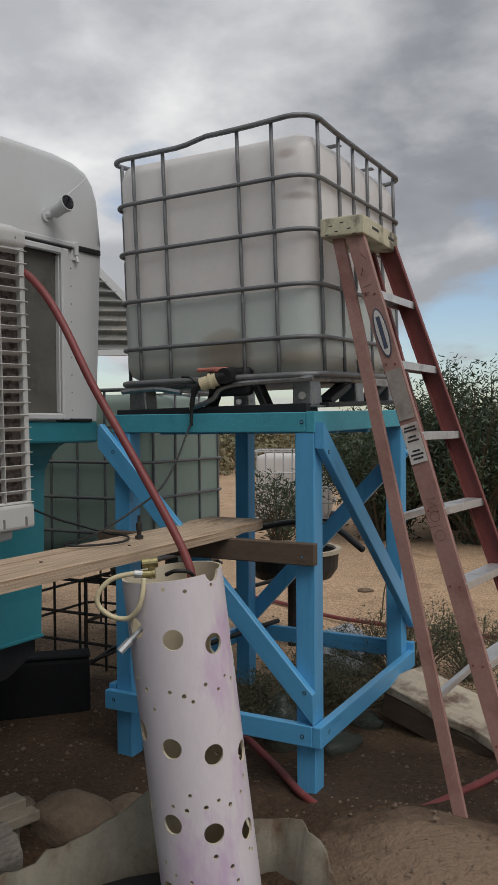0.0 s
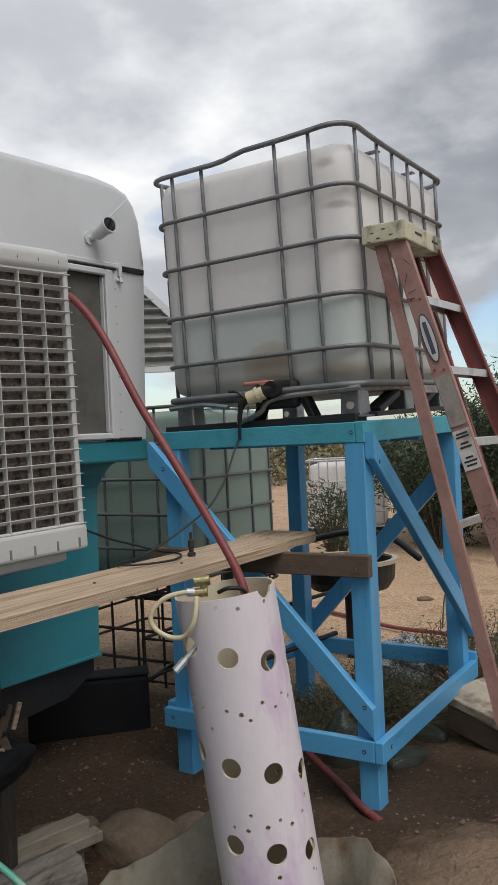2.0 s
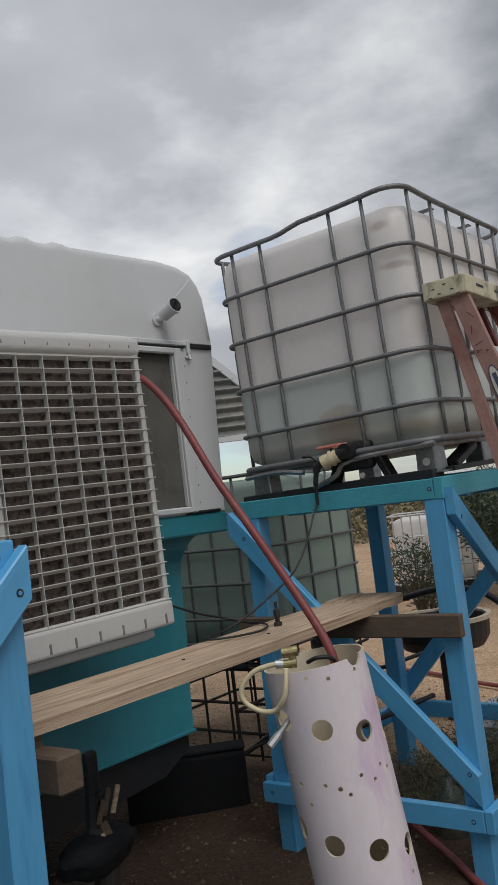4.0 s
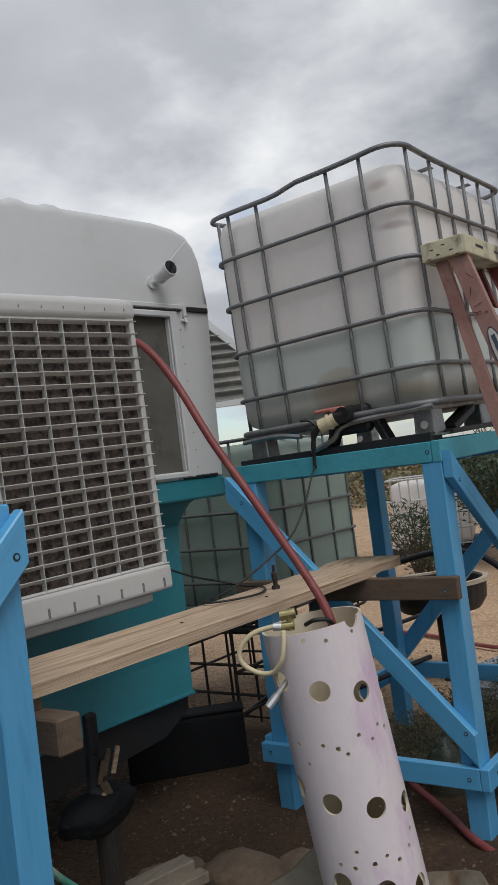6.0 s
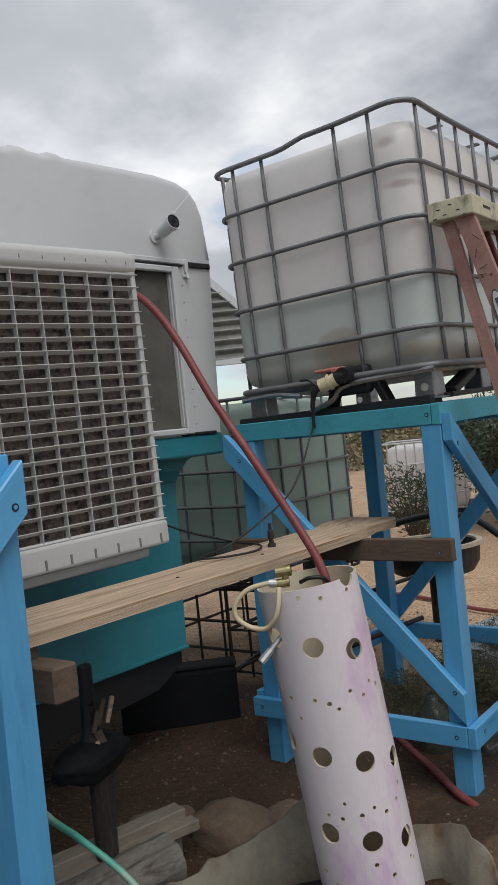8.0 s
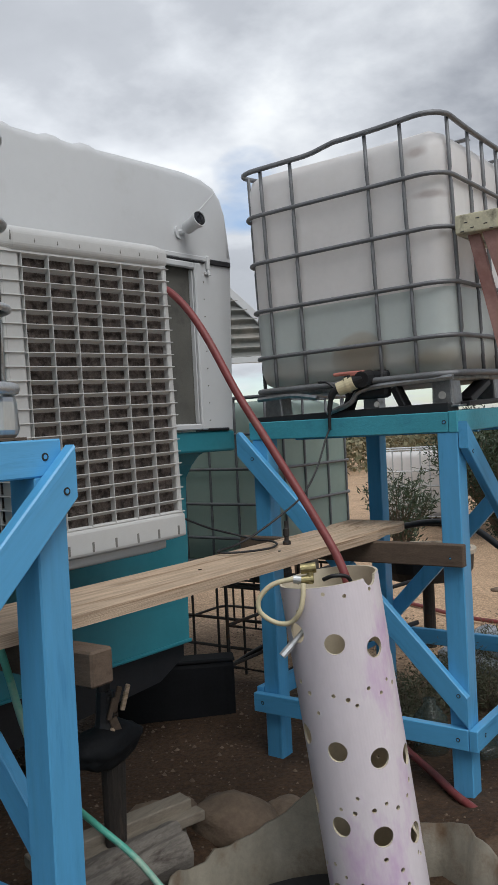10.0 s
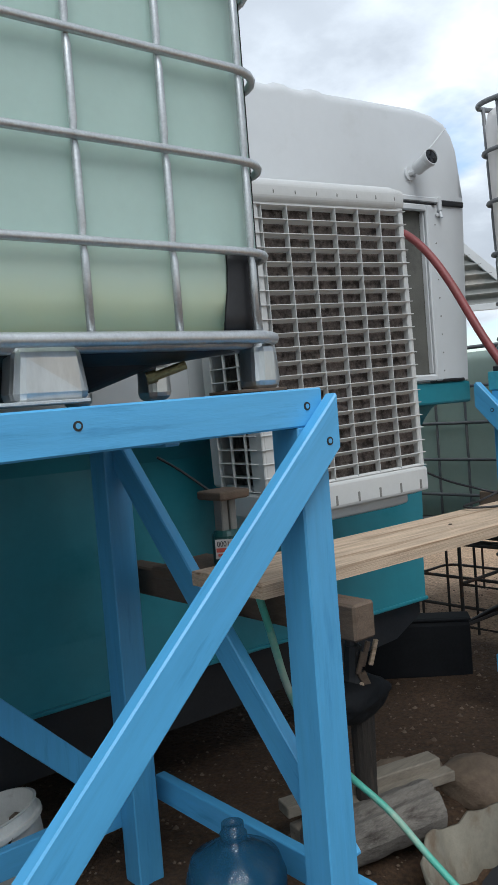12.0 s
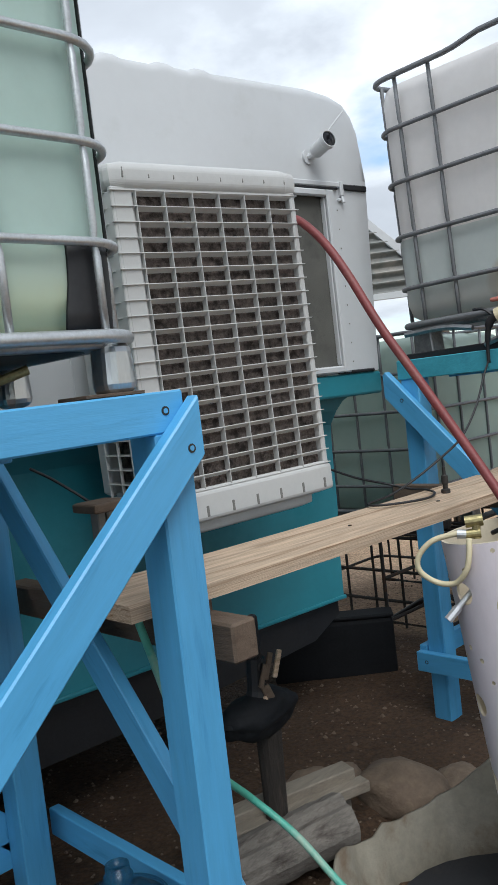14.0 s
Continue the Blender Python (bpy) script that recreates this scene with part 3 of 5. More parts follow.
# ---- tanks in wire cages ----
def ring(x0, x1, y0, y1, z, r, rad, dip=None, n=7):
    """A closed bar round a rectangle with rounded corners."""
    pts = []
    for cx, cy, a0 in ((x1 - r, y0 + r, -90), (x1 - r, y1 - r, 0), (x0 + r, y1 - r, 90), (x0 + r, y0 + r, 180)):
        for k in range(n):
            a = radians(a0 + 90 * k / (n - 1))
            pts.append(Vector((cx + r * math.cos(a), cy + r * math.sin(a), z)))
    full = []
    for a, b in zip(pts, pts[1:] + pts[:1]):
        steps = max(1, int((b - a).length / 0.05))
        full += [a.lerp(b, k / steps) for k in range(steps)]
    if dip:
        full = [Vector((p.x, p.y, p.z + dip(p.x, p.y))) for p in full]
    return tube(full, rad, 8, closed=True)


def rounded_block(x0, x1, y0, y1, z0, z1, r, bulge=0.0, seg=4):
    bm = bmesh.new()
    bmesh.ops.create_cube(bm, size=1)
    bmesh.ops.subdivide_edges(bm, edges=bm.edges[:], cuts=11, use_grid_fill=True)
    sx, sy, sz = x1 - x0, y1 - y0, z1 - z0
    for v in bm.verts:
        p = Vector((v.co.x * sx, v.co.y * sy, v.co.z * sz))
        inner = Vector((max(-sx / 2 + r, min(sx / 2 - r, p.x)), max(-sy / 2 + r, min(sy / 2 - r, p.y)), max(-sz / 2 + r, min(sz / 2 - r, p.z))))
        d = p - inner
        if d.length > 1e-6:
            p = inner + d.normalized() * min(d.length, r) if d.length > r else p
        if bulge:
            p.z += bulge * math.sin(p.x * 5.1 + 0.6) * math.cos(p.y * 4.3) * (1 if v.co.z > 0.49 else 0)
        v.co = p + Vector(((x0 + x1) / 2, (y0 + y1) / 2, (z0 + z1) / 2))
    return bm


def caged_tank(m, label, bars_front, bars_side, w, d, shell, level, content, steel, feet, group="caged tanks", top=1.165, slim=False, dip=None, rows=(0.29, 0.505, 0.725, 0.94)):
    """A cage tank: front along x at y=0, side along y; z=0 under its pallet."""
    t = thing("water_tank", m, label, "tank", group)
    part("bottle", rounded_block(0.012, w - 0.014, 0.025, d - 0.025, 0.118 if slim else 0.135, top - 0.022, 0.09, 0.008), shell, t, "translucent plastic inner bottle", smooth=True)
    if level:
        wet = rounded_block(0.008, w - 0.010, 0.021, d - 0.021, 0.131, top - 0.02, 0.09)
        bmesh.ops.bisect_plane(wet, geom=wet.verts[:] + wet.edges[:] + wet.faces[:], plane_co=(0, 0, level), plane_no=(0.004, -0.006, 1), clear_outer=True)
        part("water", wet, content, t, "murky water showing through the plastic", smooth=True)
    for z in rows:
        part("cage_bar", ring(0.0, w, 0.0, d, z, 0.11, 0.0095), steel, t, smooth=True)
    part("top_rail", ring(-0.004, w + 0.004, -0.004, d + 0.004, top, 0.11, 0.0115, dip), steel, t, smooth=True)
    part("base_rail", ring(-0.004, w + 0.004, -0.004, d + 0.004, 0.116 if slim else 0.135, 0.11, 0.014), steel, t, smooth=True)

    def upright(x, y):
        e = dip(x, y) if dip else 0
        ox, oy = (0.009 if x < 0.02 else -0.009 if x > w - 0.02 else 0), (0.009 if y < 0.02 else -0.009 if y > d - 0.02 else 0)
        pts = []
        for z in [0.115 if slim else 0.13] + [r + k for r in rows for k in (-0.03, 0.0, 0.03)] + [top + e]:
            near = min(abs(z - r) for r in rows) < 0.005
            k = 1.25 if near else 0.75
            pts.append(Vector((x + ox * k, y + oy * k, z)))
        part("cage_upright", tube(pts, [0.0085 if min(abs(p.z - r) for r in rows) > 0.005 else 0.0065 for p in pts], 8), steel, t, smooth=True)

    for x in bars_front:
        upright(x, 0.0)
        upright(x, d)
    for y in bars_side:
        upright(w, y)
        upright(0.0, y)
    for y in (d * 0.32, d * 0.68):
        part("top_strap", box((0.02, y - 0.02, top - 0.020), (w - 0.02, y + 0.02, top - 0.014), 0.001), steel, t)
    part("pallet_deck", rounded_block(0.035, w - 0.035, 0.035, d - 0.035, 0.090 if slim else 0.100, 0.122 if slim else 0.135, 0.015), SHEETMETAL, t, "pressed steel pallet deck")
    for x, y in feet:
        wide = 0.078 if 0.3 < x / w < 0.7 else 0.038 if slim else 0.05
        f = box((x - wide, y - (0.038 if slim else 0.05), 0.0), (x + wide, y + (0.038 if slim else 0.05), 0.108 if slim else 0.122), 0.022 if slim else 0.014, 3)
        for v in f.verts:
            if v.co.z > 0.05:
                v.co.x += (x - v.co.x) * 0.10
            v.co.y += 0.004 * math.sin(v.co.x * 130)
        part("pallet_foot", f, SHINY if steel == GALV else SHEETMETAL, t, "pressed steel pallet foot")
    return t


def bent(x, y):
    """The top rail of the old tank has been pushed down at one corner."""
    e = 0.0
    if y < 0.3:
        e -= 0.022 * max(0.0, min(1.0, (0.52 - x) / 0.12)) * (1 - y / 0.3)
    return e + 0.012 * math.exp(-((x - 1.0) ** 2 + y * y) / 0.05)


TANK_B = pose(-1.006, 0.055, 1.5, 1.9, -0.9, 0)
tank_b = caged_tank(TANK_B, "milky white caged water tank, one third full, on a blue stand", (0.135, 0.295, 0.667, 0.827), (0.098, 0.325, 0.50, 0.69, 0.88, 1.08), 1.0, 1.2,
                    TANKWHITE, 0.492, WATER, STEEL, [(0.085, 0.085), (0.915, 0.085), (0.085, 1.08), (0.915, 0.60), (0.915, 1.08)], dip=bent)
for x in (0.0, 0.415, 0.83):
    part("pallet_runner", box((x + 0.01, 0.02, 0.0), (x + 0.16, 1.14, 0.008), 0.002), SHEETMETAL, tank_b, "steel pallet runner")
part("pallet_runner", box((0.0, -0.012, -0.020), (0.955, 0.10, 0.019), 0.003), BLACK, tank_b, "steel pallet runner")
part("pallet_runner", box((0.90, 0.10, -0.002), (1.004, 1.19, 0.019), 0.003), BLACK, tank_b, "steel pallet runner")
for p, q in (((0.95, 0.18, 0.02), (0.95, 0.42, 0.095)), ((0.95, 0.68, 0.02), (0.95, 0.90, 0.095)), ((0.46, 0.06, 0.012), (0.50, 0.06, 0.10)), ((0.70, 0.06, 0.10), (0.74, 0.06, 0.012))):
    part("pallet_strut", beam(p, q, 0.07, 0.03, 0.004), BLACK, tank_b, "dark pressed strut")
# no opening: a white disc paints the brightness of the foot's hole
part("foot_hole", cylinder((0.915, 0.033, 0.05), (0.915, 0.030, 0.05), 0.016, 16), LOGOWHITE, tank_b, "white disc painted as a bright round hole in the foot")
# outlet: recessed dark pocket, ball valve with a faded handle, cream adaptor
part("valve_recess", rounded_block(0.48, 0.69, 0.0, 0.05, 0.06, 0.18, 0.02), BLACK, tank_b, "black valve housing")
valve = part("valve", join(cylinder((0.60, 0.020, 0.150), (0.60, -0.060, 0.145), 0.034), cylinder((0.60, -0.035, 0.147), (0.52, -0.050, 0.130), 0.028)), BLACK, tank_b, "black outlet valve")
part("handle", join(box((0.465, -0.060, 0.168), (0.585, -0.035, 0.184), 0.008, 2), box((0.545, -0.060, 0.160), (0.610, -0.025, 0.182), 0.006)), FADEDRED, valve, "faded red valve handle")
part("adaptor", join(cylinder((0.560, -0.045, 0.135), (0.490, -0.062, 0.112), 0.030, 18), cylinder((0.538, -0.048, 0.128), (0.526, -0.053, 0.124), 0.035, 18)), CREAM, valve, "cream threaded adaptor")
part("elbow", tube(smooth_line([(0.500, -0.060, 0.116), (0.465, -0.068, 0.098), (0.448, -0.070, 0.050), (0.440, -0.070, -0.010), (0.437, -0.070, -0.060)], 5), [0.016] * 8 + [0.011] * 5 + [0.007] * 8, 10), BLACK, valve, "black hose tail", smooth=True)
part("lever", tube(smooth_line([(0.475, -0.062, 0.115), (0.445, -0.072, 0.145), (0.400, -0.072, 0.150)], 4), 0.006, 6), BLACK, valve)
part("pallet_sign", cylinder((0.63, 0.006, 0.035), (0.63, 0.012, 0.035), 0.012, 12), LOGOWHITE, tank_b)
for x in (0.26, 0.43):
    part("pallet_bow", tube(smooth_line([(0.03, 0.0, 0.10), (0.22, -0.012, 0.105), (0.36, -0.02, 0.085)] if x < 0.3 else [(0.40, -0.01, 0.012), (0.52, -0.02, 0.05), (0.60, -0.012, 0.105), (0.98, 0.0, 0.12)], 5), 0.012, 6), SHEETMETAL, tank_b)



def dish():
    """The pressed underside of a pallet deck: a shallow funnel with a rim."""
    bm = bmesh.new()
    rows = []
    for inset, z in ((0.05, 0.100), (0.07, 0.092), (0.20, 0.075), (0.30, 0.030), (0.36, 0.012)):
        x0, x1, y0, y1 = inset * 1.1, 1.20 - inset * 1.1, inset * 0.8, 1.0 - inset * 0.8
        r = 0.08
        rows.append([bm.verts.new((cx + r * math.cos(radians(a0 + k * 18)), cy + r * math.sin(radians(a0 + k * 18)), z)) for cx, cy, a0 in ((x1 - r, y0 + r, -90), (x1 - r, y1 - r, 0), (x0 + r, y1 - r, 90), (x0 + r, y0 + r, 180)) for k in range(6)])
    for a, b in zip(rows, rows[1:]):
        for i in range(len(a)):
            bm.faces.new((a[i], a[(i + 1) % len(a)], b[(i + 1) % len(a)], b[i]))
    bm.faces.new(rows[-1])
    return bm


# the full tank on the brighter stand
TANK_A = pose(-0.33, -3.05, 1.468, 0, 0, 88.5)
tank_a = caged_tank(TANK_A, "caged tank full of pale green water on a blue stand", (0.06, 0.28, 0.50, 0.705, 0.907, 1.112), (0.1, 0.32, 0.5, 0.68, 0.9), 1.203, 1.0,
                    TANKPALE, 0, GREENWATER, GALV, [(x, y) for x in (0.07, 0.625, 1.150) for y in (0.055, 0.5, 0.945)], top=1.08, slim=True, rows=(0.30, 0.495, 0.69, 0.885))
guard, guard_rows = bmesh.new(), []
for z, front, r in ((0.125, 1.035, 0.085), (0.17, 1.042, 0.092), (0.22, 1.052, 0.098), (0.27, 1.056, 0.10), (0.305, 1.056, 0.10)):
    row = [(front, 0.0185)] + [(1.191 - 0.10 + r * math.sin(radians(k * 10)), 0.0185 + 0.10 - r * math.cos(radians(k * 10)) - (0.10 - r)) for k in range(10)] + [(1.191 - 0.10 + r, 0.30)]
    guard_rows.append([guard.verts.new((x, y, z)) for x, y in row])
for a, b in zip(guard_rows, guard_rows[1:]):
    for i in range(len(a) - 1):
        guard.faces.new((a[i], a[i + 1], b[i + 1], b[i]))
thick = bmesh.ops.extrude_face_region(guard, geom=guard.faces[:])
bmesh.ops.translate(guard, vec=(-0.004, 0.004, 0), verts=[v for v in thick["geom"] if isinstance(v, bmesh.types.BMVert)])
part("corner_guard", guard, BLACK, tank_a, "black plastic corner guard", smooth=True)
part("guard_tab", box((1.03, 0.012, 0.306), (1.12, 0.018, 0.312), 0.002), BLACK, tank_a)
part("back_strip", box((1.188, 0.08, 0.30), (1.1925, 0.20, 1.04), 0.002), BLACK, tank_a)
part("pallet_runner", box((0.0, 0.0, -0.001), (0.69, 0.09, 0.007), 0.002), GALV, tank_a)
part("wood_shim", box((1.05, 0.01, -0.003), (1.19, 0.12, 0.004), 0.001), BROWN, tank_a, "thin wooden shim")
letters("number", "6", Matrix.Translation((0.448, 0.0215, 0.235)) @ Matrix.Rotation(radians(90), 4, "X") @ Matrix.Rotation(radians(-6), 4, "Z"), 0.125, REDINK, tank_a, "red hand-painted number", 0.0)
letters("number", "T", Matrix.Translation((0.388, 0.0215, 0.235)) @ Matrix.Rotation(radians(90), 4, "X"), 0.11, REDINK, tank_a, "red hand-painted letter", 0.003)
part("outlet", join(cylinder((0.94, 0.16, 0.05), (1.0, 0.13, 0.07), 0.010, 12), cylinder((0.92, 0.17, 0.045), (0.94, 0.16, 0.05), 0.014, 12)), BRASS, tank_a)
part("under_dish", dish(), BLACK, tank_a, "dark pressed deck bottom")

# a third tank behind the trailer, on an empty cage
TANK_C = pose(-2.73, 0.985, 0.50, 0, 0, 1)
tank_c = caged_tank(TANK_C, "greenish caged tank standing behind the trailer", (0.06, 0.28, 0.48, 0.69, 0.90, 1.13), (0.1, 0.35, 0.65, 0.9), 1.2, 1.0,
                    TANKDIM, 0, GREENWATER, STEEL, [(x, y) for x in (0.085, 0.585, 1.1) for y in (0.085, 0.5, 0.92)])
empty_cage = thing("empty_tank_cage", pose(-2.73, 0.985, -0.10, 0, 0, 1), "rusty dark empty tank cage under a tank", "cage")
for z in (0.03, 0.2, 0.38, 0.585):
    part("cage_bar", ring(0, 1.2, 0, 1.0, z, 0.1, 0.010), DARKSTEEL, empty_cage)
for x in (0.1, 0.3, 0.5, 0.7, 0.9, 1.1):
    for y in (0.0, 1.0):
        part("cage_upright", tube([(x, y, 0), (x, y, 0.59)], 0.009, 6), DARKSTEEL, empty_cage)
for x in (0.1, 1.1):
    part("rail", box((x - 0.04, 0, 0.585), (x + 0.04, 1.0, 0.601), 0.002), DARKSTEEL, empty_cage)

# ---- trailer ----
TRAILER = Matrix(((-0.117, 0.993, 0, -1.1916), (-0.993, -0.117, 0, 0.1404), (0, 0, 1, 0), (0, 0, 0, 1)))
trailer = thing("trailer", TRAILER, "old camping trailer, white above and teal below", "trailer")


def shell_upper():
    """White upper body: a rounded end profile pushed back from the long wall, with a rolled upper edge."""
    bm = bmesh.new()
    prof = [(4.2, 1.472), (0.012, 1.472), (-0.003, 1.8), (-0.017, 2.1), (-0.027, 2.31), (-0.027, 2.43), (-0.015, 2.515), (0.015, 2.585), (0.06, 2.635), (0.125, 2.664), (0.25, 2.678), (0.45, 2.677), (0.62, 2.676)]
    for u in (0.80, 0.97, 1.20):
        prof += [(u - 0.05, 2.674), (u - 0.02, 2.684), (u + 0.02, 2.685), (u + 0.055, 2.672)]
    prof += [(1.4, 2.662), (2.2, 2.655), (4.2, 2.64)]
    roll, layers = 0.05, []
    prof = [(u - (0.014 if u < 0.1 and z > 2.32 else 0), z + (0.016 if z > 2.5 else 0)) for u, z in prof]
    for turn in (0, 15, 30, 45, 60, 75, 90, None):
        c, d = (0.0, 0.0) if turn is None else (roll * (1 - math.sin(radians(turn))), -roll * (1 - math.cos(radians(turn))))
        row = []
        for u, z in prof:
            soft = max(0.0, min(1.0, (z - 2.31) / 0.13))
            way = Vector((max(u, 0.25) - u, 0, 2.40 - z))
            p = Vector((u, d * soft, z)) + (way.normalized() * c * soft if way.length > 1e-6 else Vector())
            if turn is None:
                p.y = -2.2
            row.append(bm.verts.new(p))
        layers.append(row)
    for a, b in zip(layers, layers[1:]):
        for i in range(len(prof) - 1):
            if (a[i].co - b[i].co).length > 1e-6 or (a[i + 1].co - b[i + 1].co).length > 1e-6:
                bm.faces.new((a[i], a[i + 1], b[i + 1], b[i]))
    # the wall between the rolled edge and the seam
    low = [bm.verts.new((v.co.x, 0, 2.31)) for v in layers[0]]
    for i in range(5, len(prof) - 1):
        bm.faces.new((layers[0][i], layers[0][i + 1], low[i + 1], low[i]))
    bm.faces.new((layers[0][4], layers[0][5], low[5]))
    bmesh.ops.remove_doubles(bm, verts=bm.verts, dist=0.0005)
    return bm


bm_s = shell_upper()
# the long wall, with the window's opening
WIN = (0.236, 0.66, 1.50, 2.235)


def upper_wall():
    bm = bmesh.new()

    def quad(u0, u1, z0, z1):
        bm.faces.new([bm.verts.new(p) for p in ((u0, 0, z0), (u1, 0, z0), (u1, 0, z1), (u0, 0, z1))])

    u0, u1, z0, z1 = WIN
    bm.faces.new([bm.verts.new(p) for p in ((0.012, 0, 1.472), (u0, 0, 1.472), (u0, 0, 2.31), (-0.027, 0, 2.31), (-0.017, 0, 2.1), (-0.003, 0, 1.8))])
    quad(u0, u1, 1.472, z0)
    quad(u0, u1, z1, 2.31)
    quad(u1, 4.2, 1.472, 2.31)
    # returns of the opening
    for a, b in (((u0, z0), (u1, z0)), ((u1, z0), (u1, z1)), ((u1, z1), (u0, z1)), ((u0, z1), (u0, z0))):
        bm.faces.new([bm.verts.new(p) for p in ((a[0], 0, a[1]), (b[0], 0, b[1]), (b[0], -0.06, b[1]), (a[0], -0.06, a[1]))])
    bmesh.ops.remove_doubles(bm, verts=bm.verts, dist=0.0006)
    return bm


part("roof_shell", bm_s, WHITEPAINT, trailer, "white rounded roof shell", smooth=True)
part("upper_wall", upper_wall(), WHITEPAINT, trailer, "white painted upper wall")
part("seam", box((-0.02, 0.0, 2.262), (0.135, 0.012, 2.288), 0.004), BLACK, trailer, "black sealant strip")
part("seam", box((0.14, 0.0, 2.272), (0.80, 0.010, 2.296), 0.004), WHITEPAINT, trailer, "white drip rail")
part("drip_rail", box((0.16, 0.001, 2.262), (0.80, 0.014, 2.271), 0.003), BLACK, trailer)
part("seam", box((0.045, 0.001, 1.468), (0.27, 0.012, 1.482), 0.004), BLACK, trailer, "black sealant strip")
for k in range(4):
    part("panel_line", box((0.60 + k * 0.9, 0.0005, 1.48), (0.606 + k * 0.9, 0.004, 2.25), 0.001), WHITEPAINT, trailer)
win = part("window", join(box((0.192, 0.0, 1.475), (0.236, 0.020, 2.258), 0.006), box((0.236, 0.0, 1.475), (0.72, 0.020, 1.505), 0.006), box((0.236, 0.0, 2.228), (0.72, 0.020, 2.258), 0.006),
                          box((0.238, -0.02, 1.51), (0.245, 0.006, 2.225), 0.003)), WHITEPAINT, trailer, "white window frame")
part("pane", box((0.236, -0.035, 1.50), (0.66, -0.030, 2.235)), GLASS, win, "dusty window glass")
part("screen", box((0.236, -0.024, 1.50), (0.66, -0.020, 2.235)), WINSCREEN, win, "torn grey insect screen")
for k in range(9):
    part("screw", cylinder((0.166, 0.0, 1.52 + k * 0.082), (0.166, 0.003, 1.52 + k * 0.082), 0.003, 6), SCREEN, trailer)
part("latch", join(box((0.128, 0.0, 2.235), (0.148, 0.018, 2.300), 0.004), cylinder((0.138, 0.010, 2.235), (0.142, 0.022, 2.205), 0.006, 8), box((0.128, 0.0, 2.212), (0.160, 0.012, 2.226), 0.003)), WHITEPAINT, trailer)
# teal ledge and lower body
part("ledge", box((0.002, -2.2, 1.368), (4.2, 0.004, 1.468), 0.012, 2), TRAILERTEAL, trailer, "teal ledge under the white wall")


def lower_body():
    bm = bmesh.new()
    edge = [(0.10, 1.366), (0.14, 1.35), (0.185, 1.31), (0.21, 1.25), (0.218, 1.15), (0.222, 0.9), (0.24, 0.65), (0.255, 0.475)]
    front = []
    for u, z in edge:
        front.append((u, -0.14 if z < 1.3 else -0.12, z))
    cols = []
    for u, o, z in front:
        cols.append([bm.verts.new((x, o + (0.012 if z < 0.5 else 0), z - (0.035 * (x - 0.25) * 0.55 if z < 0.5 else 0))) for x in (u, 0.6, 1.2, 1.8, 2.4, 3.0, 4.2)])
    for a, b in zip(cols, cols[1:]):
        for i in range(6):
            bm.faces.new((a[i], a[i + 1], b[i + 1], b[i]))
    bk = [bm.verts.new((u, -2.1, z)) for u, o, z in front]
    for i in range(len(front) - 1):
        bm.faces.new((cols[i][0], cols[i + 1][0], bk[i + 1], bk[i]))
    return bm


part("lower_wall", lower_body(), TRAILERTEAL, trailer, "teal painted lower wall")
part("bottom_trim", beam((0.25, -0.12, 0.474), (4.2, -0.12, 0.40), 0.014, 0.016), TRAILERTEAL, trailer)
part("floor_pan", box((0.33, -2.1, 0.34), (4.2, -0.20, 0.385), 0.004), DEEPBLACK, trailer, "black underside")
part("holding_tank", rounded_block(0.9, 1.7, -1.3, -0.55, 0.08, 0.36, 0.05), BLACK, trailer, "black tank under the floor")
part("chassis_rail", box((0.9, -0.42, 0.22), (4.1, -0.36, 0.37), 0.006), DARKSTEEL, trailer)
part("wheel", lathe([(0.12, -0.09), (0.30, -0.09), (0.33, -0.05), (0.33, 0.05), (0.30, 0.09), (0.12, 0.09), (0.12, -0.09)], 32, Matrix.Translation((2.6, -0.62, 0.26)) @ Matrix.Rotation(radians(90), 4, "X")), BLACK, trailer, "black tyre under the trailer")
# reaches to the ground as an added, unseen skirt blocking light under the floor
part("far_wall", box((0.25, -2.14, -0.10), (4.2, -2.11, 1.366), 0.004), TRAILERTEAL, trailer, "teal far side with an added skirt that keeps light from under the trailer")
part("end_wall", box((4.19, -2.19, 1.472), (4.215, -0.002, 2.63), 0.006), WHITEPAINT, trailer, "white end wall")
part("end_wall", box((4.19, -2.10, 0.36), (4.212, -0.14, 1.366), 0.006), TRAILERTEAL, trailer, "teal end wall")
part("back_wall", box((0.02, -2.215, 1.472), (4.19, -2.195, 2.63), 0.006), WHITEPAINT, trailer, "white back wall")
flap = bmesh.new()
flap_top = [(0.26, 0.47), (0.40, 0.465), (0.73, 0.455), (1.2, 0.445), (2.2, 0.43), (4.1, 0.40)]
flap_low = [(0.262, 0.39), (0.42, 0.305), (0.73, 0.275), (1.2, 0.235), (2.2, 0.20), (4.1, 0.18)]
rows = [[flap.verts.new((u, o, z)) for u, z in line] for o, line in ((-0.165, flap_top), (-0.165, flap_low), (-0.177, flap_low), (-0.177, flap_top))]
for a, b in zip(rows, rows[1:] + rows[:1]):
    for i in range(5):
        flap.faces.new((a[i], a[i + 1], b[i + 1], b[i]))
part("skirt_flap", flap, BLACK, trailer, "black shroud hanging under the wall")

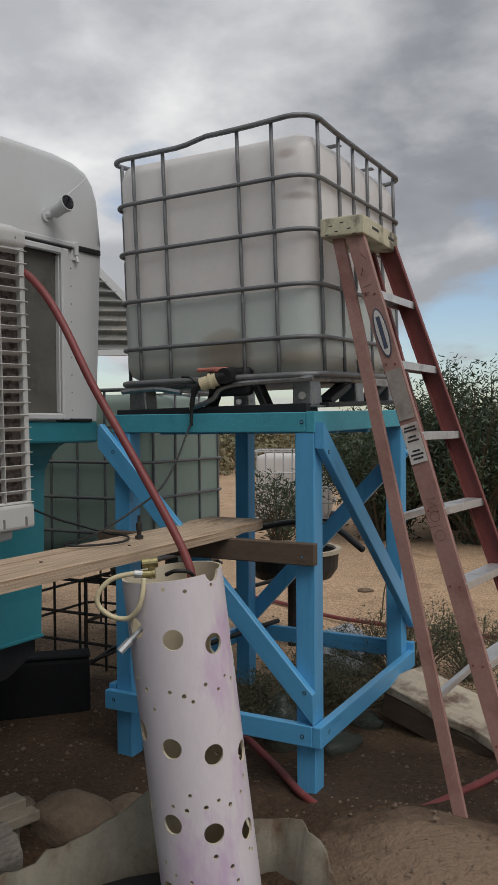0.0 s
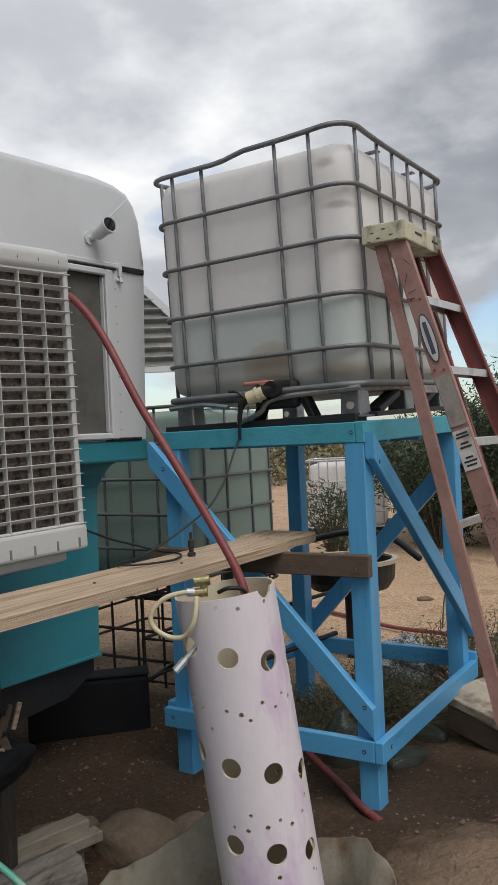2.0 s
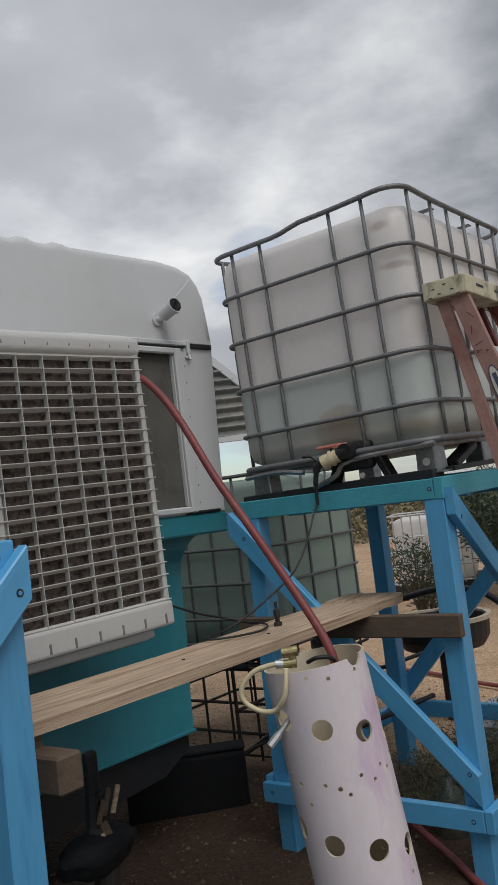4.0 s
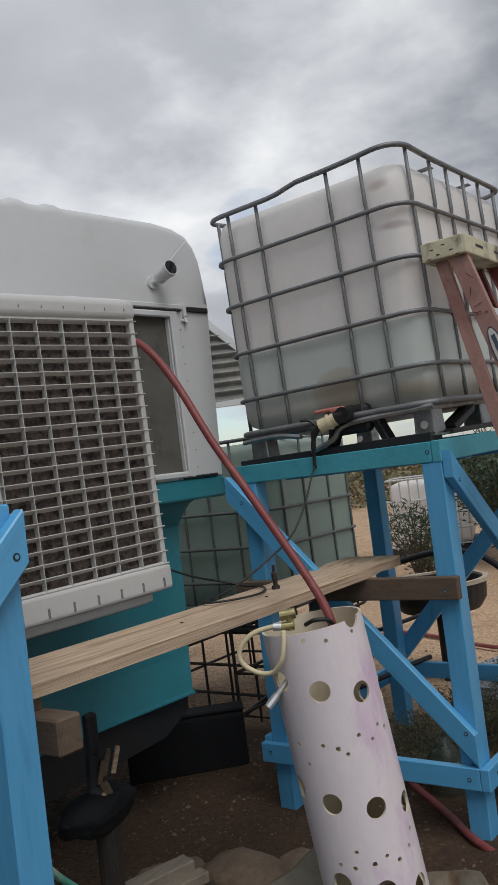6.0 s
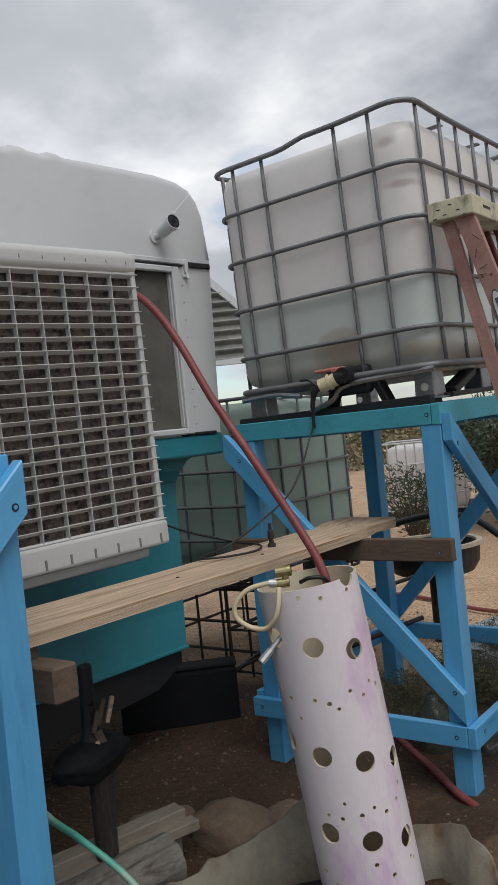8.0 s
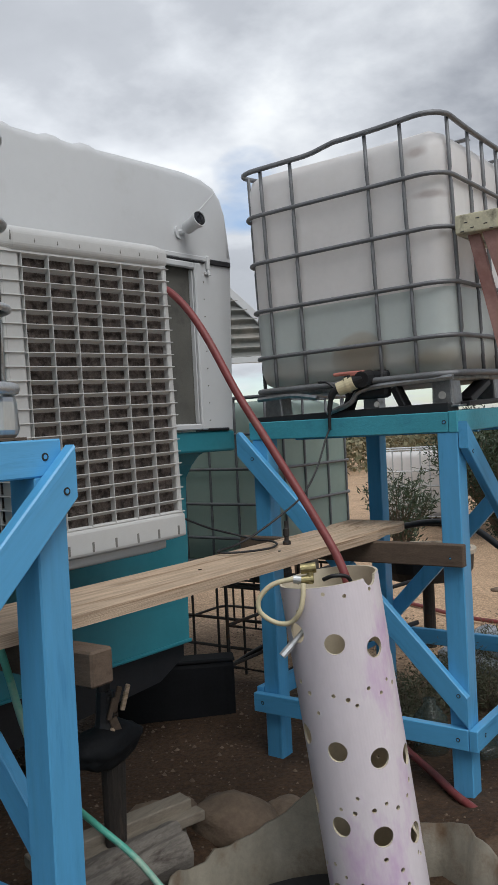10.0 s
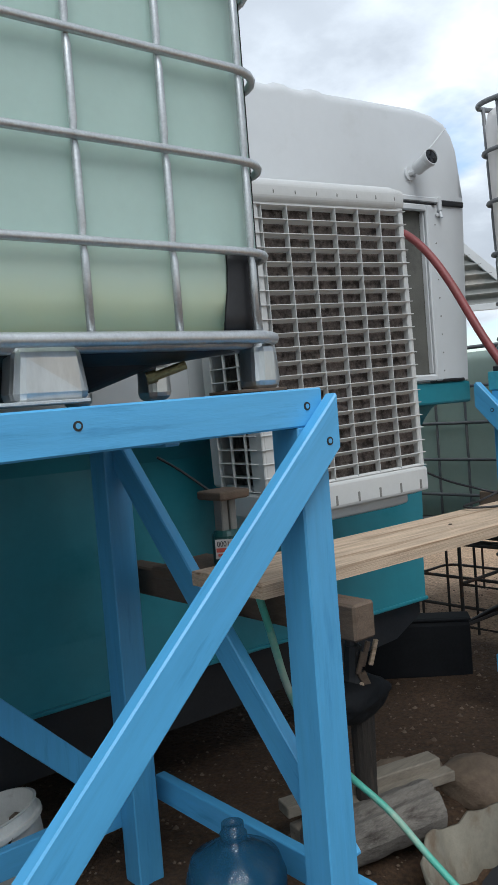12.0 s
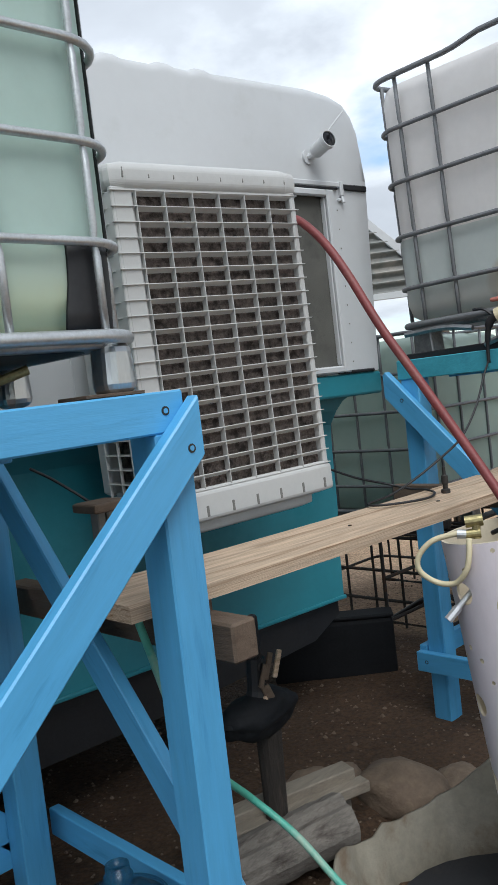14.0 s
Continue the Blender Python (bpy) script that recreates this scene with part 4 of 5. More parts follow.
# ---- cooler on the trailer's window ----
TILT = pose(0, 0, 0, 0, 1.4, 0)
cooler = thing("evaporative_cooler", TRAILER @ Matrix.Translation((0.79, 0.0, 1.08)) @ TILT, "white window evaporative cooler with a louvred front", "cooler")
CW, CH, CD = 0.714, 1.09, 0.45
GZ0, GZ1 = 0.086, 1.008
PANEL = 0.080
part("housing", join(box((0.015, 0.10, 0.09), (CW - 0.01, 0.17, 1.03), 0.01), box((0.02, 0.17, 0.06), (CW - 0.02, CD - 0.05, 0.10), 0.004), box((0.02, 0.17, 1.0), (CW - 0.02, CD - 0.05, 1.04), 0.004),
                     box((-0.0, -0.0, 0.45), (CW - 0.15, 0.10, 1.03), 0.008)), COOLER, cooler, "white cooler housing")
# top cap with short slots, and the rounded tray below
part("top_cap", rounded_block(-0.015, CW + 0.01, 0.13, CD + 0.012, 1.006, 1.097, 0.035), COOLER, cooler, "rounded white top cap")
for k in range(8):
    part("slot", beam((0.05 + k * 0.089, CD + 0.0115, 1.042), (0.047 + k * 0.089, CD + 0.0065, 1.076), 0.006, 0.006), SCREEN, cooler, "short grey slot")
part("tray", join(rounded_block(-0.012, CW + 0.008, 0.13, CD + 0.008, -0.015, 0.088, 0.02), rounded_block(0.06, CW - 0.02, 0.15, CD - 0.03, -0.055, 0.01, 0.02)), COOLER, cooler, "white water tray")
for k in range(7):
    part("slot", box((0.03 + k * 0.10, CD + 0.0065, 0.002), (0.040 + k * 0.10, CD + 0.0092, 0.036), 0.002), SCREEN, cooler, "short grey slot")
part("label", box((-0.0135, CD - 0.05, 0.03), (-0.0115, CD - 0.01, 0.09)), TRAILERTEAL, cooler, "small green sticker")
part("pad", box((0.023, CD - 0.044, GZ0), (CW - 0.07, CD - 0.022, GZ1), 0.004), PAD, cooler, "brown fibre cooling pad")
part("pad", box((CW - 0.058, 0.19, GZ0), (CW - 0.040, CD - 0.06, GZ1), 0.004), PAD, cooler, "brown fibre cooling pad")
grille = part("grille", join(box((-0.0, CD - 0.06, GZ0 - 0.01), (0.022, CD, GZ1 + 0.01), 0.004), box((CW - PANEL + 0.003, CD - 0.03, GZ0 - 0.01), (CW - 0.0, CD + 0.001, GZ1 + 0.01), 0.010),
                             box((0.0, CD - 0.02, GZ0 - 0.012), (CW, CD, GZ0 + 0.006), 0.003), box((0.0, CD - 0.02, GZ1 - 0.006), (CW, CD, GZ1 + 0.012), 0.003)), COOLER, cooler, "white louvred front")
ROWS = 20
slat_bm = box((0.0, -0.0215, -0.0012), (CW - PANEL, 0.002, 0.0012), 0.0005)
bmesh.ops.transform(slat_bm, matrix=Matrix.Rotation(radians(33), 4, "X"), verts=slat_bm.verts)
slat_bm = join(slat_bm, box((0.0, -0.003, -0.0016), (CW - PANEL, 0.0035, 0.0016), 0.0008))
first = part("slat", slat_bm, COOLER, grille)
side_bm = box((-0.006, 0.0, -0.0016), (0.040, 0.25, 0.0016), 0.0008)
side_first = part("side_slat", side_bm, COOLER, grille)
tab_bm = box((-0.008, -0.055, -0.0016), (0.004, 0.004, 0.0016), 0.0008)
tab_first = part("tab", tab_bm, COOLER, grille)
rib_first = part("rib", box((CW - PANEL, -0.004, -0.0016), (CW + 0.006, 0.0065, 0.0016), 0.0008), COOLER, grille)
for k in range(ROWS + 1):
    z = GZ0 + (GZ1 - GZ0) * k / ROWS
    for src, x, y in ((first, 0, CD), (side_first, CW - 0.034, 0.17), (tab_first, 0, CD), (rib_first, 0, CD)):
        o = src if k == 0 else new(src.name.split(".")[0], src.data)
        o.parent = grille
        o.location = (x, y, z)
for k in range(6):
    x = 0.018 + (CW - PANEL - 0.018) * (k + 1) / 6
    part("mullion", box((x - 0.003, CD - 0.022, GZ0), (x, CD + 0.004, GZ1), 0.001), COOLER, grille)
part("side_corner", box((CW - 0.012, CD - 0.075, GZ0), (CW + 0.002, CD, GZ1), 0.003), COOLER, grille, "white corner strip")
for k in range(3):
    part("side_mullion", box((CW - 0.004, 0.18 + k * 0.085, GZ0), (CW + 0.006, 0.186 + k * 0.085, GZ1), 0.001), COOLER, grille)

# ---- security camera ----
seccam = thing("security_camera", TRAILER @ Matrix.Translation((0.272, 0.0, 2.412)) @ Matrix.Diagonal((1.2, 1.1, 1.2, 1)), "small white bullet security camera with a dark lens", "camera")
part("mount", join(cylinder((0.03, 0.0, -0.018), (0.03, 0.010, -0.018), 0.026, 18), tube(smooth_line([(0.03, 0.008, -0.018), (0.025, 0.03, -0.016), (0.010, 0.045, -0.002)], 4), 0.012, 8)), WHITEPAINT, seccam)
c0, c1 = Vector((0.014, 0.026, -0.006)), Vector((0.020, 0.116, 0.016))
CAM = frame_of(c0, c1)[0] @ Matrix.Rotation(radians(90), 4, "Y")
part("body", lathe([(0.0, 0.0), (0.020, 0.0), (0.025, 0.006), (0.027, 0.070), (0.031, 0.076), (0.031, 0.095), (0.028, 0.095), (0.027, 0.088), (0.0, 0.088)], 24, CAM), WHITEPAINT, seccam)
part("lens", lathe([(0.0, 0.0925), (0.012, 0.0922), (0.0272, 0.0905), (0.0272, 0.0885)], 24, CAM), LENS, seccam, "dark glass face with infrared lights")
part("antenna", tube([(-0.030, 0.03, 0.050), (-0.14, 0.04, 0.155)], [0.0035, 0.002], 6), WHITEPAINT, seccam)
part("antenna_foot", cylinder((0.0, 0.060, 0.020), (-0.030, 0.03, 0.050), 0.005, 8), WHITEPAINT, seccam)

# ---- stepladder leaning folded against the tank ----
ladder = thing("stepladder", pose(0, 0, 0), "faded red fibreglass stepladder with aluminium steps leaning against a tank", "ladder")


def channel(p, q, w, d, face, t=0.006):
    """A C-shaped rail from p to q: a web w wide, flanges d deep towards face."""
    m, n = frame_of(p, q, face)
    prof = [(-w / 2, 0), (w / 2, 0), (w / 2, -d), (w / 2 - t, -d), (w / 2 - t, -t), (-w / 2 + t, -t), (-w / 2 + t, -d), (-w / 2, -d)]
    s = bmesh.new()
    ends = [[s.verts.new((x, y, z)) for y, z in prof] for x in (0, n)]
    for k in range(8):
        s.faces.new((ends[0][k], ends[0][(k + 1) % 8], ends[1][(k + 1) % 8], ends[1][k]))
    for e, flip in ((ends[0], 1), (ends[1], -1)):
        for quad in ((0, 1, 4, 5), (1, 2, 3, 4), (0, 5, 6, 7)):
            s.faces.new([e[k] for k in quad][::flip])
    bmesh.ops.transform(s, matrix=m, verts=s.verts)
    return s


FN0, FN1 = Vector((0.815, 0.03, -0.05)), Vector((0.145, 0.06, 2.20))
FF0, FF1 = Vector((0.90, 0.64, -0.05)), Vector((0.165, 0.44, 2.20))
RN0, RN1 = Vector((0.600, -0.03, -0.085)), Vector((0.07, 0.075, 2.20))
RF0, RF1 = Vector((0.66, 0.57, -0.065)), Vector((0.085, 0.42, 2.20))
part("front_rail", channel(FN0, FN1, 0.070, 0.030, (0, -1, 0)), FIBREGLASS, ladder, "faded pink front rail with stickers")
part("front_rail", channel(FF0, FF1, 0.076, 0.030, (0, 1, 0)), FIBREDARK, ladder, "dark red far rail")
part("back_rail", channel(RN0, RN1, 0.046, 0.026, (0, -1, 0)), FIBREGLASS, ladder)
part("back_rail", channel(RF0, RF1, 0.046, 0.026, (0, 1, 0)), FIBREDARK, ladder)
for z in (0.28, 0.565, 0.85, 1.128, 1.412, 1.688, 1.965):
    k = (z + 0.05) / 2.25
    a, b = FN0.lerp(FN1, k), FF0.lerp(FF1, k)
    a, b = a.lerp(b, 0.02), b.lerp(a, 0.02)
    s = join(beam(a, b, 0.070, 0.004, 0.001), beam(a + Vector((0.034, 0, -0.014)), b + Vector((0.034, 0, -0.014)), 0.003, 0.030, 0.001), beam(a + Vector((-0.034, 0, -0.014)), b + Vector((-0.034, 0, -0.014)), 0.003, 0.030, 0.001))
    part("step", s, ALUMINIUM, ladder, "worn aluminium step")
    for off in (-0.018, 0.018):
        c = FN0.lerp(FN1, k) + Vector((off, -0.001, -0.012))
        part("rivet", cylinder(c, c + Vector((0, -0.003, 0)), 0.0045, 8), FIBREDARK, ladder)
for z in (0.45, 1.10, 1.62):
    k = (z + 0.05) / 2.25
    part("back_brace", beam(RN0.lerp(RN1, k).lerp(RF0.lerp(RF1, k), 0.03), RF0.lerp(RF1, k), 0.022, 0.028, 0.002), ALUMINIUM, ladder)
part("foot", beam(RN0 + Vector((0.012, 0.01, -0.01)), RN0.lerp(RN1, 0.03) + Vector((0, 0.01, 0)), 0.05, 0.04, 0.004), BLACK, ladder, "black rubber foot")
part("foot", beam(FN0 + Vector((0.012, 0.01, -0.01)), FN0.lerp(FN1, 0.03) + Vector((0, 0.01, 0)), 0.09, 0.04, 0.004), BLACK, ladder, "black rubber foot")
part("foot", beam(FF0 + Vector((0.012, 0, -0.01)), FF0.lerp(FF1, 0.03), 0.09, 0.04, 0.004), BLACK, ladder, "black rubber foot")
cap = part("top_cap", rounded_block(0.012, 0.195, 0.035, 0.475, 2.188, 2.266, 0.008), CAPYELLOW, ladder, "dirty yellow plastic top cap")
for yy in (0.14, 0.34):
    part("tool_slot", box((0.1945, yy, 2.226), (0.1965, yy + 0.075, 2.236)), INK, cap)
for xx, zz in ((0.035, 2.195), (0.05, 2.228), (0.075, 2.205), (0.098, 2.238), (0.128, 2.212), (0.15, 2.19)):
    part("tool_slot", box((xx, 0.0332, zz), (xx + 0.015, 0.0348, zz + 0.004), 0.0006), INK, cap)


def on_rail(k, off, out=0.0042):
    """The pose of a flat label on the near front rail's web."""
    way = (FN1 - FN0).normalized()
    nrm = Vector((0, -1, 0))
    x = way
    y = nrm.cross(x).normalized()
    z = x.cross(y)
    m = Matrix((x, y, z)).transposed().to_4x4()
    m.translation = FN0.lerp(FN1, k) + y * off + z * out
    return m


def plate(w, h, m, oval=False):
    bm = bmesh.new()
    if oval:
        bmesh.ops.create_circle(bm, cap_ends=True, segments=32, radius=1, matrix=m @ Matrix.Diagonal((w / 2, h / 2, 1, 1)))
    else:
        bmesh.ops.create_grid(bm, x_segments=1, y_segments=1, size=0.5, matrix=m @ Matrix.Diagonal((w, h, 1, 1)))
    r = bmesh.ops.extrude_face_region(bm, geom=bm.faces[:])
    bmesh.ops.translate(bm, vec=m.to_3x3() @ Vector((0, 0, 0.0008)), verts=[v for v in r["geom"] if isinstance(v, bmesh.types.BMVert)])
    return bm


part("maker_badge", plate(0.20, 0.052, on_rail(0.822, 0.0), True), LOGOBLUE, ladder, "dark blue oval badge")
part("maker_badge_ring", plate(0.186, 0.042, on_rail(0.822, 0.0, 0.0054), True), LOGOWHITE, ladder, "pale oval badge ring")
part("maker_badge_bar", plate(0.13, 0.016, on_rail(0.822, 0.0, 0.0066)), LOGOBLUE, ladder, "dark bar on the badge")
part("sticker", plate(0.20, 0.062, on_rail(0.715, 0.0)), STICKER, ladder, "worn blank sticker")
part("sticker", plate(0.155, 0.066, on_rail(0.632, 0.0)), LOGOWHITE, ladder, "worn warning sticker with small print")
for i, (a, b) in enumerate(((-0.06, 0.04), (-0.045, 0.05), (-0.03, 0.03), (0.01, 0.045), (0.025, 0.03), (0.05, 0.05), (0.062, 0.044))):
    part("print_line", plate(0.007, b, on_rail(0.632 + a / 2.35, 0.0, 0.0052)), INK, ladder)
letters("handwriting", "MOJO", on_rail(0.505, 0.004, 0.0045) @ Matrix.Rotation(radians(180), 4, "Z"), 0.060, INK, ladder, "hand-inked letters", 0.0024)
for k, o in ((0.93, 0.01), (0.955, -0.012), (0.905, 0.004), (0.895, 0.02)):
    part("scuff", plate(0.035, 0.0025, on_rail(k, o, 0.0044) @ Matrix.Rotation(k * 40, 4, "Z")), INK, ladder)

# ---- planting tower of pipe ----
PIPE0, PIPE1 = Vector((-0.018, -0.768, -0.14)), Vector((-0.126, -0.842, 0.984))
pm, plen = frame_of(PIPE0, PIPE1)
pm = Matrix.Translation(PIPE0) @ Vector((0, 0, 1)).rotation_difference((PIPE1 - PIPE0).normalized()).to_matrix().to_4x4()
tower = thing("planting_tower", pm, "upright white pipe with planting holes, stained purple", "pipe")
random.seed(11)
R = 0.158


def tower_shell():
    n, rings = 96, 48
    outer = lathe([(R, plen * i / rings) for i in range(rings + 1)] + [(R - 0.008, plen * i / rings) for i in range(rings, -1, -1)] + [(R, 0)], n)
    bmesh.ops.remove_doubles(outer, verts=outer.verts, dist=0.0003)
    bmesh.ops.recalc_face_normals(outer, faces=outer.faces)
    cut = bmesh.new()

    large = []

    def hole(z, ang, r):
        if r > 0.02:
            large.append((z, ang))
        elif any(abs(z - q) < 0.05 and abs(math.remainder(ang - w, 2 * math.pi)) * R < 0.05 for q, w in large):
            return
        d = Vector((math.cos(ang), math.sin(ang), 0))
        tube([d * (R - 0.03) + Vector((0, 0, z)), d * (R + 0.03) + Vector((0, 0, z))], r, 20 if r > 0.02 else 10, bm=cut)

    base = radians(-57.8)
    for z, start in ((0.94, -10), (0.612, -27), (0.378, -38), (0.12, -10)):
        for k in range(5):
            turn = k if k < 4 else 3 - k
            hole(z + 0.016 - 0.036 * max(-2, min(3, turn)), base + radians(start + 4 + 46.5 * turn), 0.0315)
    for z0 in (0.79, 0.47, 0.24):
        for k in range(22):
            hole(z0 + random.uniform(-0.05, 0.05), base + radians(-150 + k * 14.5 + random.uniform(-5, 5)), random.choice((0.006, 0.0065, 0.0075)))
    for k in range(10):
        hole(1.08 + random.uniform(-0.025, 0.03), base + radians(-140 + k * 31 + random.uniform(-8, 8)), 0.0065)
    # a piece broken out of the upper edge
    hole(plen + 0.004, base + radians(52), 0.032)
    objs = []
    for b in (outer, cut):
        bmesh.ops.recalc_face_normals(b, faces=b.faces)
        me = bpy.data.meshes.new("tmp")
        b.to_mesh(me)
        b.free()
        objs.append(new("tmp", me))
    mod = objs[0].modifiers.new("cut", "BOOLEAN")
    mod.operation, mod.object, mod.solver, mod.use_self = "DIFFERENCE", objs[1], "EXACT", True
    dg = bpy.context.evaluated_depsgraph_get()
    me = bpy.data.meshes.new_from_object(objs[0].evaluated_get(dg))
    for o in objs:
        bpy.data.objects.remove(o)
    return me


me = tower_shell()
me.name = "shell"
me.materials.clear()
me.materials.append(PVC)
me.materials.append(PVCIN)
for p in me.polygons:
    c = p.center
    p.use_smooth = False
    rad = math.hypot(c.x, c.y)
    p.material_index = 0 if rad > R - 0.0015 else 1
shell = new("shell", me)
shell.parent = tower
shell["label"] = "white pipe wall with purple stains"
part("soil", lathe([(R - 0.01, 0.05), (0.05, 0.13), (0.0, 0.13)], 20), ROCK, tower, "dry soil in the pipe")
# fittings: cream hose loop, brass elbow, chrome nozzle, wire
inv = pm.inverted()


def loc(p):
    return inv @ Vector(p)


part("loop_hose", tube([loc(p) for p in smooth_line([(-0.135, -0.985, 0.997), (-0.165, -1.003, 1.000), (-0.215, -1.035, 0.985), (-0.248, -1.055, 0.945), (-0.248, -1.055, 0.905), (-0.213, -1.033, 0.872), (-0.165, -1.020, 0.870), (-0.128, -1.020, 0.905), (-0.118, -1.012, 0.950), (-0.122, -1.000, 0.990)], 7)], 0.0078, 10), CREAM, tower, "loop of cream tubing", smooth=True)
part("elbow", join(cylinder(loc((-0.140, -0.982, 1.030)), loc((-0.100, -0.958, 1.034)), 0.016, 14), cylinder(loc((-0.140, -0.985, 0.997)), loc((-0.105, -0.965, 1.0)), 0.013, 14), cylinder(loc((-0.116, -0.97, 0.985)), loc((-0.114, -0.968, 1.04)), 0.011, 12)), BRASS, tower, "tarnished brass elbow")
part("clamp", cylinder(loc((-0.158, -0.998, 1.0)), loc((-0.138, -0.985, 0.998)), 0.0125, 12), GALV, tower)
part("nozzle", join(cylinder(loc((-0.135, -0.93, 0.865)), loc((-0.182, -1.000, 0.790)), 0.008, 12), cylinder(loc((-0.178, -0.994, 0.796)), loc((-0.197, -1.022, 0.766)), 0.0125, 8)), GALV, tower, "chrome nozzle")
part("wire", tube([loc(p) for p in smooth_line([(-0.13, -0.99, 0.96), (-0.105, -0.985, 0.94), (-0.07, -0.975, 0.935), (-0.03, -0.965, 0.938)], 5)], 0.0022, 5), DARKSTEEL, tower)
part("inner_tube", tube([loc(p) for p in smooth_line([(-0.11, -0.90, 0.985), (-0.07, -0.90, 1.0), (-0.04, -0.86, 0.985), (-0.06, -0.8, 0.9)], 5)], 0.0065, 8), BLACK, tower, smooth=True)

# ---- plank, pump, cables ----
plank = thing("plank", pose(-0.528, -0.812, 0.978, 0, 0, -1.0), "thick weathered pine plank resting between two stands", "plank")
pb = bmesh.new()
cols, half_w, half_l = 60, 0.143, 1.085
prev = None
for i in range(cols + 1):
    y = -half_l + 2 * half_l * i / cols
    wv = 0.004 * noise.noise((0, y * 3, 1)) + (0.012 * math.sin(i * 0.9) if i > cols - 8 else 0)
    sag = -0.006 * (1 - (y / half_l) ** 2) + (0.006 if i > cols - 6 else 0)
    row = [pb.verts.new(p) for p in ((-half_w, y, sag), (half_w + wv, y, sag), (half_w + wv, y, sag + 0.034), (half_w - 0.006 + wv, y, sag + 0.039), (-half_w + 0.006, y, sag + 0.039), (-half_w, y, sag + 0.034))]
    if prev:
        for k in range(6):
            pb.faces.new((prev[k], prev[(k + 1) % 6], row[(k + 1) % 6], row[k]))
    else:
        pb.faces.new(row)
    prev = row
pb.faces.new(prev[::-1])
part("board", pb, PINE, plank)
for x, y in ((0.02, -0.2), (0.05, 0.22), (-0.05, -0.75), (0.08, -0.95)):
    part("nail", cylinder((x, y, 0.03), (x, y, 0.036), 0.006, 8), DARKSTEEL, plank)
short = thing("short_board", pose(-0.86, -1.70, 0.9405, 0, 0, 4), "short dark board lying on a crosspiece", "board")
part("board", box((-0.17, -0.09, 0.0), (0.17, 0.13, 0.036), 0.004), BROWN, short)
pump = thing("pump", pose(-0.822, -1.665, 0.976) @ Matrix.Diagonal((0.86, 0.86, 1, 1)), "small dark green pump with a label, standing on its head", "pump")
part("body", lathe([(0.0, 0.0), (0.045, 0.0), (0.050, 0.01), (0.050, 0.09), (0.040, 0.105), (0.0, 0.105)], 20), PUMPGREEN, pump, "dark green pump body")
part("neck", join(box((-0.022, -0.03, 0.10), (0.022, 0.0, 0.20), 0.004), box((-0.028, 0.004, 0.10), (0.028, 0.03, 0.20), 0.004)), SCREEN, pump)
part("base_plate", rounded_block(-0.065, 0.065, -0.065, 0.065, 0.195, 0.222, 0.008), BROWN, pump, "dirty pump foot")
lab = part("label", plate(0.066, 0.056, Matrix.Translation((0.036, -0.037, 0.055)) @ Matrix.Rotation(radians(45), 4, "Z") @ Matrix.Rotation(radians(90), 4, "X") @ Matrix.Rotation(radians(180), 4, "Z")), LOGOWHITE, pump, "white and red label, upside down")
lm = Matrix.Translation((0.036, -0.037, 0.055)) @ Matrix.Rotation(radians(45), 4, "Z") @ Matrix.Rotation(radians(90), 4, "X") @ Matrix.Rotation(radians(180), 4, "Z")
letters("label_text", "11000", lm @ Matrix.Translation((0, -0.016, 0.002)), 0.022, INK, pump)
part("label_band", plate(0.06, 0.012, lm @ Matrix.Translation((0, 0.003, 0.0012))), REDINK, pump)
part("label_band", plate(0.05, 0.008, lm @ Matrix.Translation((0, 0.017, 0.0012))), REDINK, pump)


def cord(name, pts, r, mat, label, cat, steps=8, n=8):
    t = thing(name, pose(0, 0, 0), label, cat)
    part("line", tube(smooth_line(pts, steps), r, n), mat, t, smooth=True)
    return t


probe = thing("hose_fitting", pose(-0.54, -0.44, 1.013), "small dark threaded fitting standing on a plank", "fitting")
part("stem", lathe([(0.0, 0.0), (0.016, 0.0), (0.016, 0.012), (0.009, 0.016), (0.009, 0.03), (0.012, 0.034), (0.012, 0.06), (0.006, 0.065), (0.006, 0.09), (0.0, 0.09)], 14), DARKSTEEL, probe)
cord("black_cable", [(-0.87, -0.665, 1.135), (-0.83, -0.56, 1.085), (-0.78, -0.45, 1.045), (-0.70, -0.425, 1.024), (-0.629, -0.428, 1.0215), (-0.554, -0.488, 1.0215), (-0.514, -0.588, 1.0215), (-0.547, -0.682, 1.0215), (-0.615, -0.743, 1.0215), (-0.665, -0.715, 1.022), (-0.667, -0.613, 1.027), (-0.64, -0.52, 1.055), (-0.586, -0.40, 1.122), (-0.560, -0.27, 1.190), (-0.555, -0.16, 1.290), (-0.560, -0.07, 1.403), (-0.568, -0.017, 1.45)], 0.0042, BLACK, "thin black cable looped on a plank", "cable")
cord("black_cable", [(-1.02, -1.75, 1.30), (-1.0, -1.68, 1.25), (-0.93, -1.6, 1.16), (-0.86, -1.64, 1.135)], 0.004, BLACK, "thin black cable hanging to a pump", "cable")
cord("red_hose", [(-0.97, -0.70, 2.035), (-0.90, -0.71, 2.03), (-0.834, -0.71, 2.001), (-0.745, -0.71, 1.915), (-0.660, -0.71, 1.795), (-0.545, -0.71, 1.598), (-0.435, -0.71, 1.437), (-0.335, -0.71, 1.290), (-0.225, -0.715, 1.130), (-0.150, -0.725, 1.015), (-0.115, -0.735, 0.92), (-0.095, -0.75, 0.72)], 0.0145, REDHOSE, "dusty red hose hanging from a cooler into a pipe", "hose", n=12)
